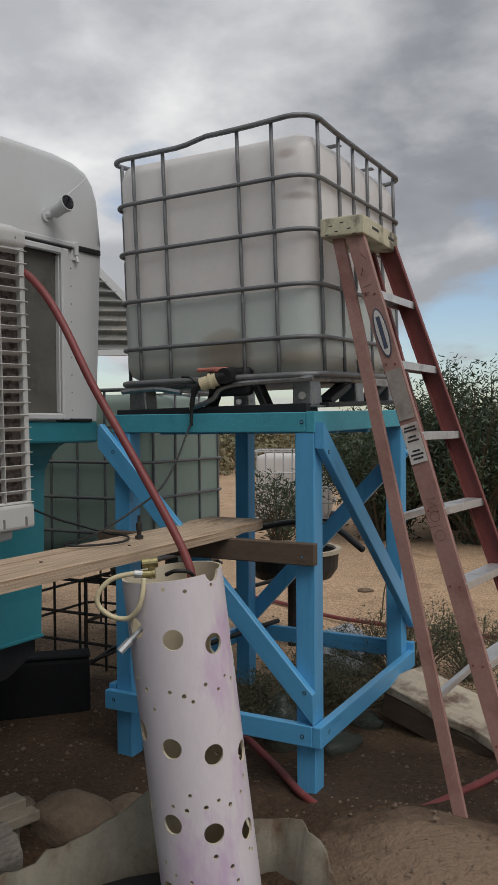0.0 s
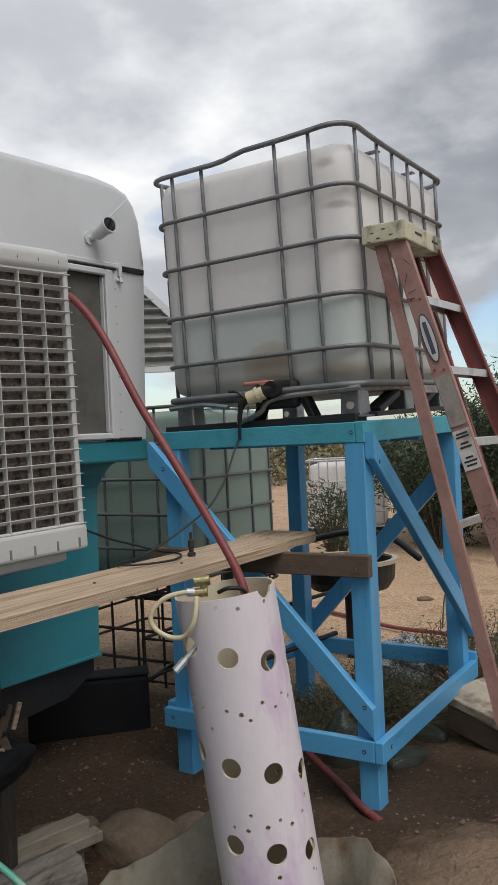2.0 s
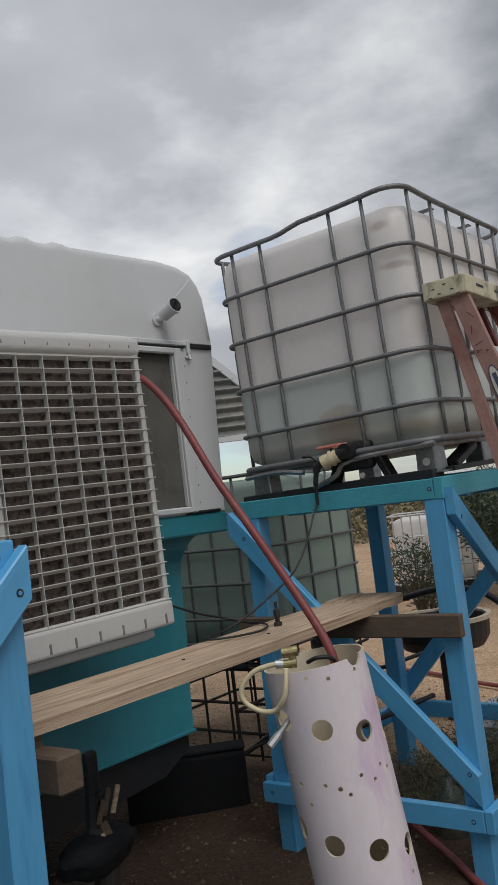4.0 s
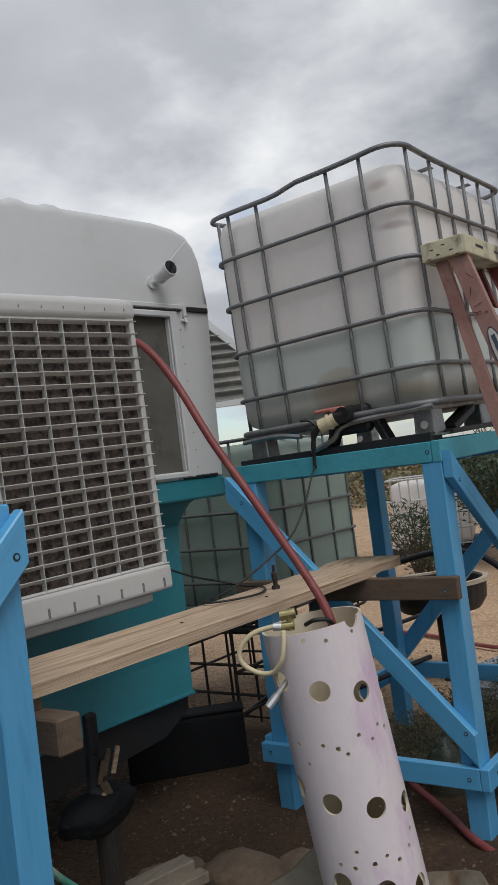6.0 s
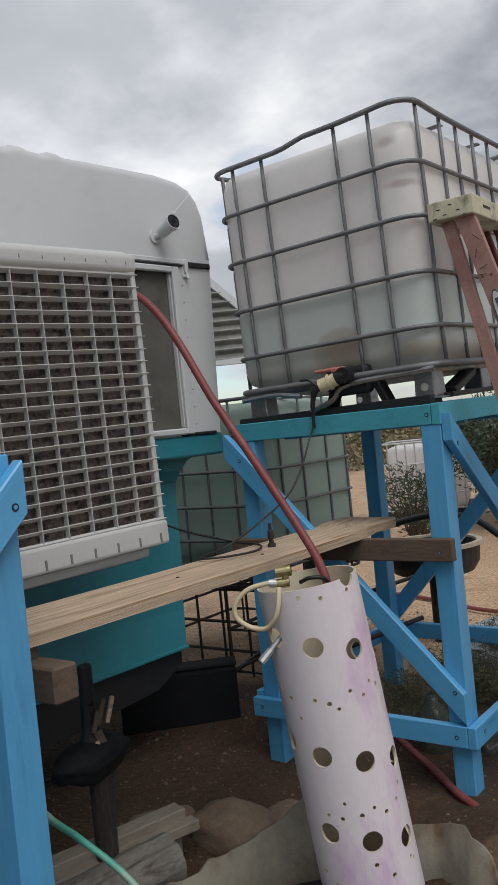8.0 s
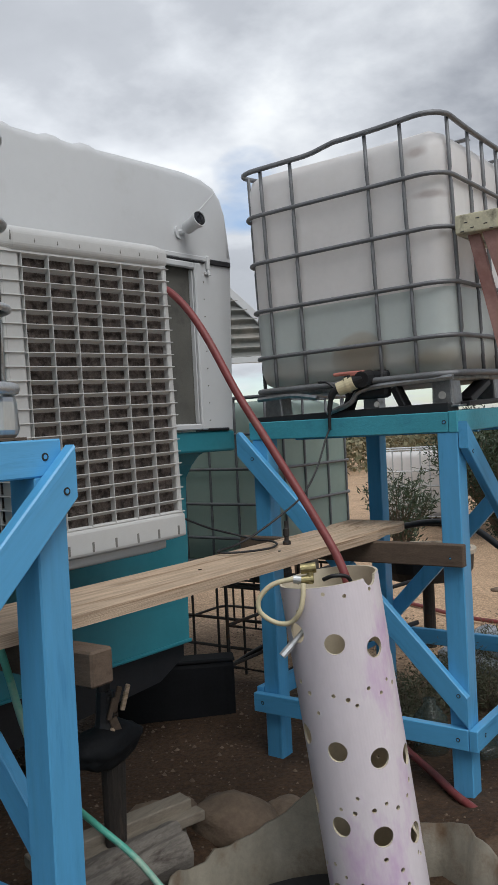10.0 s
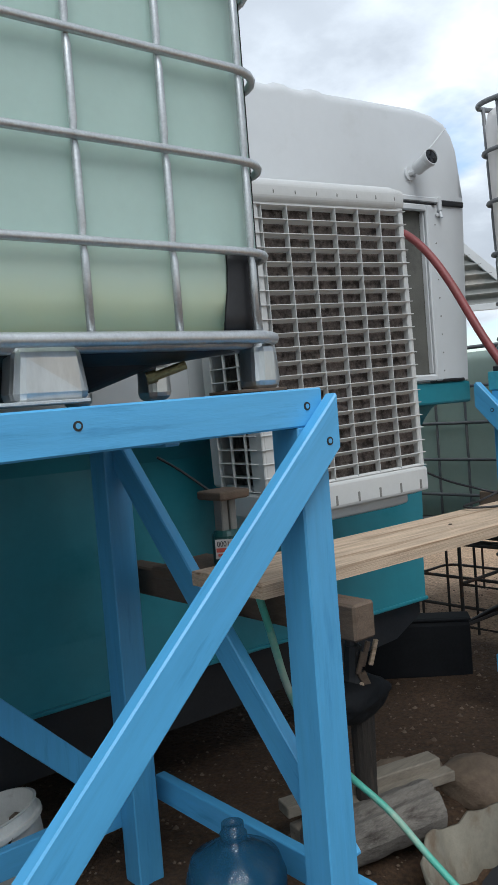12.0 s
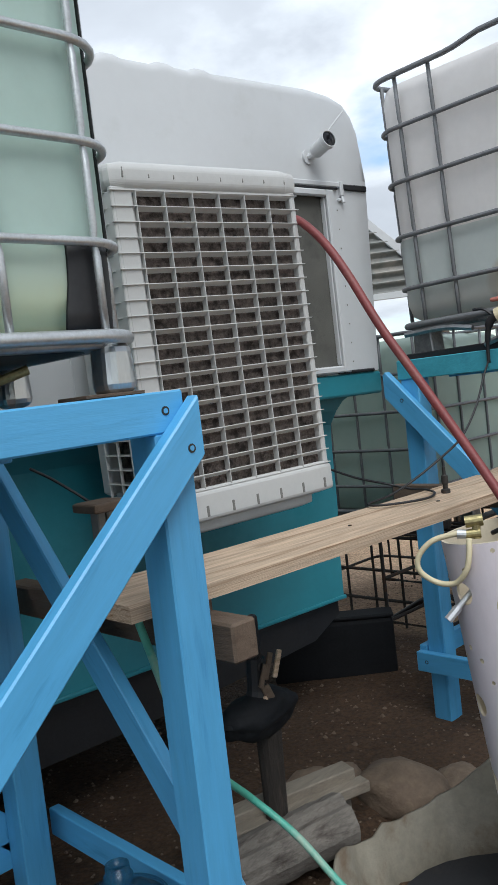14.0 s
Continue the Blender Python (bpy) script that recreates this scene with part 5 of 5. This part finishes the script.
cord("red_hose", [(-0.75, 0.55, 0.0), (-0.47, 0.30, 0.0), (-0.22, 0.12, -0.03), (-0.02, -0.06, -0.03), (0.18, -0.10, -0.07), (0.40, 0.04, -0.035), (0.55, 0.35, -0.03), (0.75, 0.8, -0.03), (1.3, 1.6, -0.03)], 0.0165, REDHOSE, "dusty red hose lying on the ground", "hose", n=10)
cord("red_hose", [(-3.2, 3.5, -0.02), (-2.2, 3.25, -0.02), (-1.63, 3.07, -0.02), (-1.2, 2.85, -0.02), (-0.78, 2.75, -0.02), (0.2, 2.75, -0.02), (1.5, 3.4, -0.02)], 0.016, REDHOSE, "faded red hose lying in the yard", "hose", n=8)
cord("green_hose", [(-0.60, -1.76, 0.97), (-0.575, -1.745, 0.86), (-0.58, -1.68, 0.65), (-0.60, -1.56, 0.46), (-0.655, -1.40, 0.30), (-0.55, -1.345, 0.20), (-0.433, -1.317, 0.09), (-0.30, -1.29, -0.02)], 0.0105, GREENHOSE, "green garden hose hanging from a crosspiece", "hose", n=10)
cord("black_pipe", [(-1.9, 0.9, 0.0), (-1.5, 0.85, 0.22), (-1.25, 0.75, 0.21), (-1.05, 0.75, 0.24), (-0.8, 1.3, 0.3)], 0.014, BLACK, "thin black pipe behind a stand", "pipe", n=8)
cord("black_pipe", [(-1.8, 1.2, 0.4), (-1.4, 1.1, 0.42), (-1.1, 1.15, 0.46), (-0.9, 1.5, 0.5)], 0.012, BLACK, "thin black pipe behind a stand", "pipe", n=8)


# ---- things on the ground ----
def lumpy(r, seed, squash=(1, 1, 0.7), amp=0.25, sub=3):
    bm = bmesh.new()
    bmesh.ops.create_icosphere(bm, subdivisions=sub, radius=1)
    for v in bm.verts:
        k = 1 + amp * noise.noise(v.co * 1.4 + Vector((seed * 7.3, 0, 0))) + amp * 0.4 * noise.noise(v.co * 4 + Vector((0, seed * 3.1, 0)))
        v.co = Vector((v.co.x * squash[0], v.co.y * squash[1], v.co.z * squash[2])) * r * k
    return bm


for i, (x, y, r, sq) in enumerate(((-0.74, -0.60, 0.15, (1.2, 1, 0.6)), (-1.02, -0.78, 0.085, (1.2, 0.8, 0.7)), (-0.62, -0.42, 0.10, (1.4, 1, 0.4)), (-0.98, -0.62, 0.05, (1.3, 1, 0.7)), (-1.2, 3.9, 0.05, (1.5, 1, 0.5)))):
    rk = thing("rock", pose(x, y, height(x, y) + r * sq[2] * 0.35, 0, 0, i * 50), "tan sandstone rock half sunk in the soil", "rock", "rocks")
    part("stone", lumpy(r, i + 1, sq), ROCK, rk, smooth=True)

log = thing("log", pose(-0.80, -1.44, 0.02, 0, 0, 0), "cracked grey weathered log lying beside boards", "log")
a, b = Vector((0, 0, 0)), Vector((0.135, 0.43, 0.035))
lg = tube([a.lerp(b, k / 14) for k in range(15)], [0.088 + 0.008 * noise.noise((k * 0.7, 2, 0)) for k in range(15)], 28)
for v in lg.verts:
    ax = (b - a).normalized()
    radial = v.co - a - ax * (v.co - a).dot(ax)
    ang = math.atan2(radial.z, radial.dot(ax.cross(Vector((0, 0, 1)))))
    v.co += radial * (0.10 * noise.noise((ang * 3.0, v.co.dot(ax) * 1.5, 4)) - (0.16 if abs(math.sin(ang * 2.5 + 0.4)) < 0.12 else 0))
part("trunk", lg, GREYWOOD, log)
for i, (p, q, w, h) in enumerate((((-0.95, -1.42, 0.105), (-0.775, -0.84, 0.120), 0.075, 0.040), ((-0.87, -1.36, 0.080), (-0.715, -0.83, 0.085), 0.055, 0.038), ((-0.91, -1.40, 0.00), (-0.80, -0.86, 0.02), 0.10, 0.09))):
    bd = thing("loose_board", pose(0, 0, 0), "grey weathered board lying on a log", "board", "loose boards")
    part("board", beam(p, q, w, h, 0.004), BOARDWOOD, bd)


def tub_wall():
    """The torn plastic edge of a sunk tub: an oval wall, wavy and leaning outwards."""
    bm = bmesh.new()
    n = 90
    rings = [[], [], [], []]
    for k in range(n):
        a = 2 * math.pi * k / n
        wob = 0.035 * noise.noise((math.cos(a) * 2.2, math.sin(a) * 2.2, 3)) + 0.02 * noise.noise((math.cos(a) * 6, math.sin(a) * 6, 8))
        top = 0.015 + 0.010 * noise.noise((math.cos(a) * 1.7, math.sin(a) * 1.7, 11)) + 0.016 * noise.noise((math.cos(a) * 7, math.sin(a) * 7, 1))
        top += 0.15 * math.exp(-((a - 2.12) / 0.28) ** 2) + 0.055 * math.exp(-((a - 3.65) / 0.2) ** 2)
        top += 0.095 * math.exp(-((a - 1.05) / 0.5) ** 2) if a > 0.52 else 0.0
        for i, (off, z) in enumerate(((0.0, -0.18), (0.045, top), (0.053, top), (0.012, -0.18))):
            sq = 1.0 / (abs(math.cos(a)) ** 2.3 + abs(math.sin(a)) ** 2.3) ** (1 / 2.3)
            rr = (0.425 + off + wob) * sq
            rings[i].append(bm.verts.new((-0.055 + rr * math.cos(a) * (1.13 if math.cos(a) < 0 else 1.0), -0.95 + rr * 1.02 * math.sin(a), z)))
    for i in range(3):
        for k in range(n):
            bm.faces.new((rings[i][k], rings[i][(k + 1) % n], rings[i + 1][(k + 1) % n], rings[i + 1][k]))
    return bm


tub = thing("sunken_tub", pose(0, 0, 0), "torn sun-bleached plastic tub sunk in the soil around a pipe", "tub")
part("wall", tub_wall(), TUB, tub, smooth=True)
part("mud", lathe([(0.41, -0.12), (0.2, -0.135), (0.0, -0.13)], 32, Matrix.Translation((-0.055, -0.95, 0.0)), 0.05), BLACK, tub, "dark wet mud")

bucket = thing("bucket", pose(-1.425, -2.135, height(-1.45, -2.13) - 0.075, 10, -9, 0), "dirty white plastic bucket with a wooden stick in it", "bucket")
part("wall", lathe([(0.0, 0.0), (0.125, 0.0), (0.150, 0.30), (0.162, 0.30), (0.162, 0.315), (0.152, 0.318), (0.152, 0.345), (0.158, 0.35), (0.148, 0.352), (0.142, 0.30), (0.118, 0.01), (0.0, 0.01)], 36, wobble=0.006), BUCKETWHITE, bucket, smooth=False)
part("handle", tube(smooth_line([(0.16, 0.0, 0.305), (0.13, -0.12, 0.20), (0.0, -0.175, 0.17), (-0.13, -0.12, 0.2), (-0.16, 0.0, 0.305)], 5), 0.003, 6), DARKSTEEL, bucket)
part("stick", beam((0.03, 0.03, 0.02), (0.09, 0.06, 0.33), 0.035, 0.05, 0.004), BROWN, bucket, "short wooden stick")
jug = thing("water_bottle", pose(-0.624, -1.878, height(-0.62, -1.88) - 0.025, 0, 0, 20) @ Matrix.Diagonal((0.98, 0.98, 0.89, 1)), "empty blue plastic water cooler bottle", "bottle")
part("body", lathe([(0.0, 0.0), (0.12, 0.0), (0.135, 0.015), (0.135, 0.09), (0.129, 0.10), (0.135, 0.11), (0.135, 0.19), (0.129, 0.20), (0.135, 0.21), (0.135, 0.30), (0.12, 0.35), (0.06, 0.385), (0.032, 0.40), (0.030, 0.455), (0.026, 0.456), (0.027, 0.40), (0.11, 0.345), (0.13, 0.3), (0.13, 0.01), (0.0, 0.006)], 32), BLUEJUG, jug, smooth=True)
part("neck_ring", lathe([(0.031, 0.41), (0.037, 0.413), (0.037, 0.425), (0.031, 0.428)], 24), BLUEJUG, jug)

slab = thing("timber_block", pose(0.03, 1.0, 0.13, 4, 13, -16), "broken timber slab with peeling cream paint", "timber")
sb = box((0, -0.16, 0.012), (0.66, 0.16, 0.06), 0.008, 2)
bmesh.ops.subdivide_edges(sb, edges=[e for e in sb.edges if e.calc_length() > 0.2], cuts=7, use_grid_fill=True)
for v in sb.verts:
    v.co += Vector((0.02 * noise.noise(v.co * 9), 0.02 * noise.noise(v.co * 9 + Vector((4, 0, 0))), 0.012 * noise.noise(v.co * 7 + Vector((0, 5, 0)))))
part("slab", sb, PEELING, slab)
part("underside", box((0.006, -0.154, -0.118), (0.654, 0.154, 0.014), 0.012), BROWN, slab, "rotten brown wood")

bag = thing("plastic_bag", pose(-0.52, 1.62, 0.07), "crumpled clear plastic bag under a stand", "bag")
part("film", lumpy(0.17, 9, (1.35, 0.9, 0.75), 0.5, 4), BAG, bag)
for i, (x, y, s) in enumerate(((-0.36, 0.42, 1.0), (-0.20, 0.9, 0.8), (-0.16, 0.45, 0.8))):
    bt = thing("glass_jar", pose(x, y, height(x, y) - 0.01, 78 if i else 0, 0, i * 70), "dusty clear plastic bottle lying under a stand", "bottle", "old bottles")
    part("body", lathe([(0.0, 0.0), (0.075 * s, 0.0), (0.08 * s, 0.02), (0.08 * s, 0.16 * s), (0.045 * s, 0.21 * s), (0.03 * s, 0.22 * s), (0.03 * s, 0.25 * s), (0.0, 0.25 * s)], 20), milky("dusty_clear_plastic", (0.11, 0.14, 0.12), 0.45, 0.2), bt, smooth=True)

crate = thing("storage_box", pose(-1.42, 0.34, -0.06, 0, 0, 222), "black plastic storage box pushed under a trailer", "box")
part("body", rounded_block(0.0, 0.62, -0.13, 0.0, 0.0, 0.31, 0.02), DEEPBLACK, crate)
part("lid", rounded_block(-0.004, 0.624, -0.134, 0.004, 0.307, 0.325, 0.008), DEEPBLACK, crate, "black lid")

# jack and hitch by the trailer's corner
jack = thing("trailer_jack", pose(-0.80, -1.22, 0.0), "black trailer jack with a rusty chain", "jack")
part("post", tube([(0.02, 0.05, -0.1), (0.0, 0.045, 0.10), (0.0, 0.05, 0.40)], [0.042, 0.036, 0.042], 14), DARKWOOD, jack, "dark wooden post")
coupler = part("coupler", join(lumpy(0.10, 21, (0.8, 1.5, 0.7), 0.2, 4), lumpy(0.07, 22, (0.8, 2.2, 0.45), 0.3, 4)), DEEPBLACK, jack, "black greasy coupling head", smooth=True)
coupler.location = (0.0, 0.02, 0.445)
part("arm", join(box((-0.02, 0.005, 0.60), (0.012, 0.055, 0.755), 0.014, 2), tube(smooth_line([(0.0, 0.03, 0.62), (0.0, 0.02, 0.52), (0.0, 0.0, 0.42)], 4), [0.03] * 5 + [0.034] * 4, 10)), BLACK, jack, "black lever plate")
splinter_rnd = random.Random(4)
for k in range(7):
    y0, z0 = splinter_rnd.uniform(0.0, 0.075), splinter_rnd.uniform(0.50, 0.56)
    part("splinter", beam((0.035, y0, z0), (0.045, y0 + splinter_rnd.uniform(0.0, 0.03), z0 + splinter_rnd.uniform(0.05, 0.09) * (1 if k % 2 else -0.8)), 0.012, splinter_rnd.uniform(0.012, 0.03), 0.002), PINE if k % 3 == 0 else BROWN, jack, "splintered pale wood")
for k in range(9):
    lk = lathe([(0.010, -0.003), (0.014, 0.0), (0.010, 0.003)], 10, Matrix.Translation((0.03, 0.02 + 0.002 * k, 0.62 - k * 0.022)) @ Matrix.Rotation(radians(90 * (k % 2)), 4, "Z") @ Matrix.Rotation(radians(90), 4, "X"))
    part("chain_link", lk, DARKSTEEL, jack)

# a black bowl on one leg, no machine part
basin = thing("washing_machine_drum", pose(-1.05, 2.05, -0.20), "black round basin on a dark metal leg", "basin")
part("bowl", lathe([(0.0, 0.62), (0.26, 0.62), (0.30, 0.68), (0.31, 0.80), (0.29, 0.80), (0.28, 0.70), (0.0, 0.66)], 30), BLACK, basin)
part("rim", lathe([(0.29, 0.79), (0.325, 0.79), (0.325, 0.815), (0.29, 0.815), (0.29, 0.79)], 30), PEELING, basin, "pale yellow rim")
part("leg", cylinder((0, 0, -0.08), (0, 0, 0.62), 0.04), DARKSTEEL, basin)
# bent bar put in for the edge of a lid-like black disc
hoop = cord("black_cable", [(-1.3, 1.6, 0.74), (-0.9, 1.7, 0.83), (-0.6, 1.65, 0.82), (-0.35, 1.5, 0.72)], 0.02, BLACK, "curved black bar for the edge of a lid-like disc behind a stand", "pipe")
drum = thing("metal_pail", pose(-1.42, 0.72, 0.62), "dark ribbed metal pail beside a trailer", "pail")
part("wall", lathe([(0.0, 0.0), (0.12, 0.0), (0.125, 0.04), (0.12, 0.05), (0.13, 0.1), (0.125, 0.11), (0.135, 0.2), (0.128, 0.2), (0.12, 0.01), (0.0, 0.01)], 28), DARKSTEEL, drum)
rack = thing("metal_rack", pose(-1.42, 0.72, 0), "dark welded steel rack beside a trailer", "rack")
for x in (-0.17, 0.17):
    for y in (-0.2, 0.2):
        part("leg", tube([(x, y, -0.1), (x, y, 0.62)], 0.011, 6), DARKSTEEL, rack)
for z in (0.15, 0.38, 0.61):
    part("hoop", tube([(-0.17, -0.2, z), (0.17, -0.2, z), (0.17, 0.2, z), (-0.17, 0.2, z)], 0.010, 6, closed=True), DARKSTEEL, rack)
for k in range(5):
    part("shelf_bar", tube([(-0.17, -0.16 + k * 0.08, 0.612), (0.17, -0.16 + k * 0.08, 0.612)], 0.006, 6), DARKSTEEL, rack)

# ---- beyond: roof, white cage, shrubs ----
roof = thing("shed_roof", pose(0, 0, 0), "corrugated metal lean-to roof behind a trailer", "roof")


def gable():
    """A wall of level corrugations under a sloping verge."""
    bm = bmesh.new()
    o, w = Vector((-2.673, 2.004, 0)), Vector((0.69, 0.724, 0))
    nn = Vector((0.724, -0.69, 0))
    rows = []
    for i in range(0, 113):
        z = 2.03 + i * 0.009
        h = 0.016 * math.sin(i * 2 * math.pi / 8)
        s1 = (2.632 - z) / 0.268 * 0.28
        rows.append([bm.verts.new(o + w * s + nn * h + Vector((0, 0, z + 0.02 * (s - s1)))) for s in (-1.6, (s1 - 1.6) / 2, s1)])
    for a, b in zip(rows, rows[1:]):
        for k in range(2):
            bm.faces.new((a[k], a[k + 1], b[k + 1], b[k]))
    r = bmesh.ops.extrude_face_region(bm, geom=bm.faces[:])
    bmesh.ops.translate(bm, vec=nn * -0.004, verts=[q for q in r["geom"] if isinstance(q, bmesh.types.BMVert)])
    return bm


part("sheet", gable(), CORRUGATED, roof, "corrugated zinc sheet")
part("barge_board", beam((-3.04, 1.62, 3.16), (-2.20, 2.50, 1.985), 0.03, 0.06), WHITEPAINT, roof, "pale metal roof edge")
part("barge_board", beam((-3.80, 0.85, 2.0), (-2.22, 2.47, 2.02), 0.03, 0.05), WHITEPAINT, roof, "pale metal lower edge")
part("post", box((-3.3, 1.3, -0.1), (-3.2, 1.4, 2.1), 0.005), BROWN, roof)
part("post", box((-2.35, 2.42, -0.1), (-2.27, 2.50, 2.02), 0.005), BROWN, roof)

wc = thing("empty_tank_cage", pose(-4.3, 7.6, height(-4.3, 7.6), 0, 0, 20), "white caged tank standing far out in the yard", "cage")
part("bottle", rounded_block(0.05, 1.15, 0.05, 0.95, 0.13, 1.05, 0.08), TANKWHITE, wc, smooth=True)
for z in (0.13, 0.35, 0.57, 0.79, 1.1):
    part("cage_bar", ring(0, 1.2, 0, 1.0, z, 0.08, 0.012), GALV, wc)
for k in range(9):
    for y in (0, 1.0):
        part("cage_upright", tube([(0.08 + k * 0.13, y, 0.1), (0.08 + k * 0.13, y, 1.1)], 0.010, 6), GALV, wc)
part("pallet", box((0, 0, 0), (1.2, 1.0, 0.12), 0.01), BLACK, wc, "dark pallet")


def leaf_cloud(stems, count, length, width, spread, seed, droop=0.3):
    """Leaves set along the stems' upper parts."""
    rnd = random.Random(seed)
    verts, faces = [], []
    for _ in range(count):
        s = rnd.choice(stems)
        k = rnd.random() ** 0.6 * (len(s) - 1)
        i = min(int(k), len(s) - 2)
        p = s[i].lerp(s[i + 1], k - i) + Vector((rnd.gauss(0, spread), rnd.gauss(0, spread), rnd.gauss(0, spread)))
        d = Vector((rnd.gauss(0, 1), rnd.gauss(0, 1), rnd.gauss(0.7 - droop, 0.7))).normalized()
        side = d.cross(Vector((rnd.gauss(0, 1), rnd.gauss(0, 1), rnd.gauss(0, 1)))).normalized()
        ln = length * rnd.uniform(0.6, 1.3)
        w = width * rnd.uniform(0.7, 1.2)
        b = len(verts)
        verts += [p, p + d * ln * 0.45 + side * w, p + d * ln, p + d * ln * 0.45 - side * w]
        faces.append((b, b + 1, b + 2, b + 3))
    me = bpy.data.meshes.new("leaves")
    me.from_pydata([tuple(v) for v in verts], [], faces)
    return me


def shrub(name, x, y, h, r, stems_n, count, length, width, mat, label, seed, group="", spread=0.06, up=0.75):
    rnd = random.Random(seed)
    z = height(x, y) - 0.02
    t = thing(name, pose(x, y, z), label, "shrub", group)
    stems, bm = [], bmesh.new()
    for k in range(stems_n):
        a = rnd.uniform(0, 2 * math.pi)
        rr = r * math.sqrt(rnd.random())
        hh = h * rnd.uniform(0.55, 1.0) * (1 - 0.35 * (rr / r) ** 2)
        pts = smooth_line([(rr * 0.15 * math.cos(a), rr * 0.15 * math.sin(a), 0), (rr * 0.5 * math.cos(a), rr * 0.5 * math.sin(a), hh * 0.45), (rr * math.cos(a + 0.2), rr * math.sin(a + 0.2), hh * up + hh * 0.05), (rr * 1.08 * math.cos(a + 0.3), rr * 1.08 * math.sin(a + 0.3), hh)], 3)
        stems.append(pts)
        tube(pts, [max(0.002, 0.010 * h * (1 - i / len(pts))) for i in range(len(pts))], 5, bm=bm)
    tagged(part("stem", bm, BARK, t), kind="stuff")
    me = leaf_cloud(stems, count, length, width, spread, seed + 1)
    me.materials.append(mat)
    lv = tagged(new("foliage", me), kind="stuff")
    lv.parent = t
    return t


for i, (x, y, h, r) in enumerate(((-2.15, 7.2, 2.1, 1.0), (-0.9, 7.4, 2.45, 1.15), (0.5, 7.8, 2.5, 1.2), (-1.6, 8.8, 2.3, 1.2), (1.9, 8.4, 2.5, 1.3), (0.0, 9.2, 2.7, 1.3), (3.4, 8.6, 2.4, 1.3))):
    shrub("oleander_bush", x, y, h, r, 80, 17000, 0.085, 0.010, OLEANDER, "tall dark green oleander bush at the yard's edge", 20 + i, "oleander bushes", 0.10)
shrub("oleander_bush", -2.95, 5.75, 1.15, 0.42, 26, 1600, 0.10, 0.009, OLEANDER, "young oleander bush with upright stems", 51, "oleander bushes", 0.05)
for i, (x, y, h, r, n) in enumerate(((-0.12, 1.55, 0.55, 0.36, 2600), (0.22, 1.75, 0.42, 0.28, 1500), (-0.55, 0.62, 0.30, 0.30, 1500), (-0.25, 1.05, 0.28, 0.25, 1000), (-0.45, 1.0, 0.36, 0.25, 1200), (0.5, 1.3, 0.25, 0.2, 500))):
    shrub("weed", x, y, h, r, 60, int(n * 2.6), 0.034, 0.0022, SAGE, "dry grey-green desert weed growing under a stand", 70 + i, "weeds", 0.03)
twig = cord("twig", [(-0.75, 3.0, -0.05), (-0.72, 3.0, 0.2), (-0.66, 3.02, 0.36), (-0.67, 3.0, 0.55), (-0.62, 3.0, 0.75)], 0.006, BARK, "bare thin dead twig standing in the soil", "twig", n=5)


def scrub_band():
    rnd = random.Random(5)
    verts, faces = [], []
    for _ in range(620):
        a = rnd.uniform(radians(55), radians(175))
        d = rnd.uniform(23, 75)
        cx, cy = 1.3 + d * math.cos(a), -3 + d * math.sin(a)
        if -3.5 < cx < 5 and cy < 14:
            continue
        h, r = rnd.uniform(0.5, 1.7), rnd.uniform(0.6, 1.6)
        z = height(cx, cy)
        for _ in range(420):
            p = Vector((cx + rnd.gauss(0, r * 0.36), cy + rnd.gauss(0, r * 0.36), z + h * rnd.random() ** 0.8))
            s = rnd.uniform(0.05, 0.12)
            u = Vector((rnd.gauss(0, 1), rnd.gauss(0, 1), rnd.gauss(0, 1))).normalized() * s
            v = u.cross(Vector((rnd.gauss(0, 1), rnd.gauss(0, 1), rnd.gauss(0, 1)))).normalized() * s * 0.6
            b = len(verts)
            verts += [tuple(p - u), tuple(p + v), tuple(p + u), tuple(p - v)]
            faces.append((b, b + 1, b + 2, b + 3))
    me = bpy.data.meshes.new("desert_scrub")
    me.from_pydata(verts, [], faces)
    me.materials.append(STRAW)
    return tagged(new("desert_scrub", me), "low dry desert scrub out to the horizon", "scrub", kind="stuff")


scrub_band()


def pebbles():
    rnd = random.Random(8)
    verts, faces = [], []
    for _ in range(6500):
        x, y = rnd.uniform(-2.6, 1.6), rnd.uniform(-2.4, 2.8)
        s = rnd.uniform(0.0025, 0.008) * (1.9 if rnd.random() < 0.08 else 1)
        z = height(x, y) + s * 0.3
        b = len(verts)
        a = rnd.uniform(0, 3)
        for k in range(5):
            verts.append((x + s * math.cos(a + k * 1.257) * rnd.uniform(0.8, 1.3), y + s * math.sin(a + k * 1.257) * rnd.uniform(0.7, 1.1), z - s * 0.4))
        verts.append((x + s * 0.2, y, z + s * 0.6))
        faces += [(b + k, b + (k + 1) % 5, b + 5) for k in range(5)]
    me = bpy.data.meshes.new("pebbles")
    me.from_pydata(verts, [], faces)
    me.materials.append(ROCK)
    return tagged(new("pebbles", me), "scattered small pebbles and wood chips", "pebbles", kind="stuff")


pebbles()
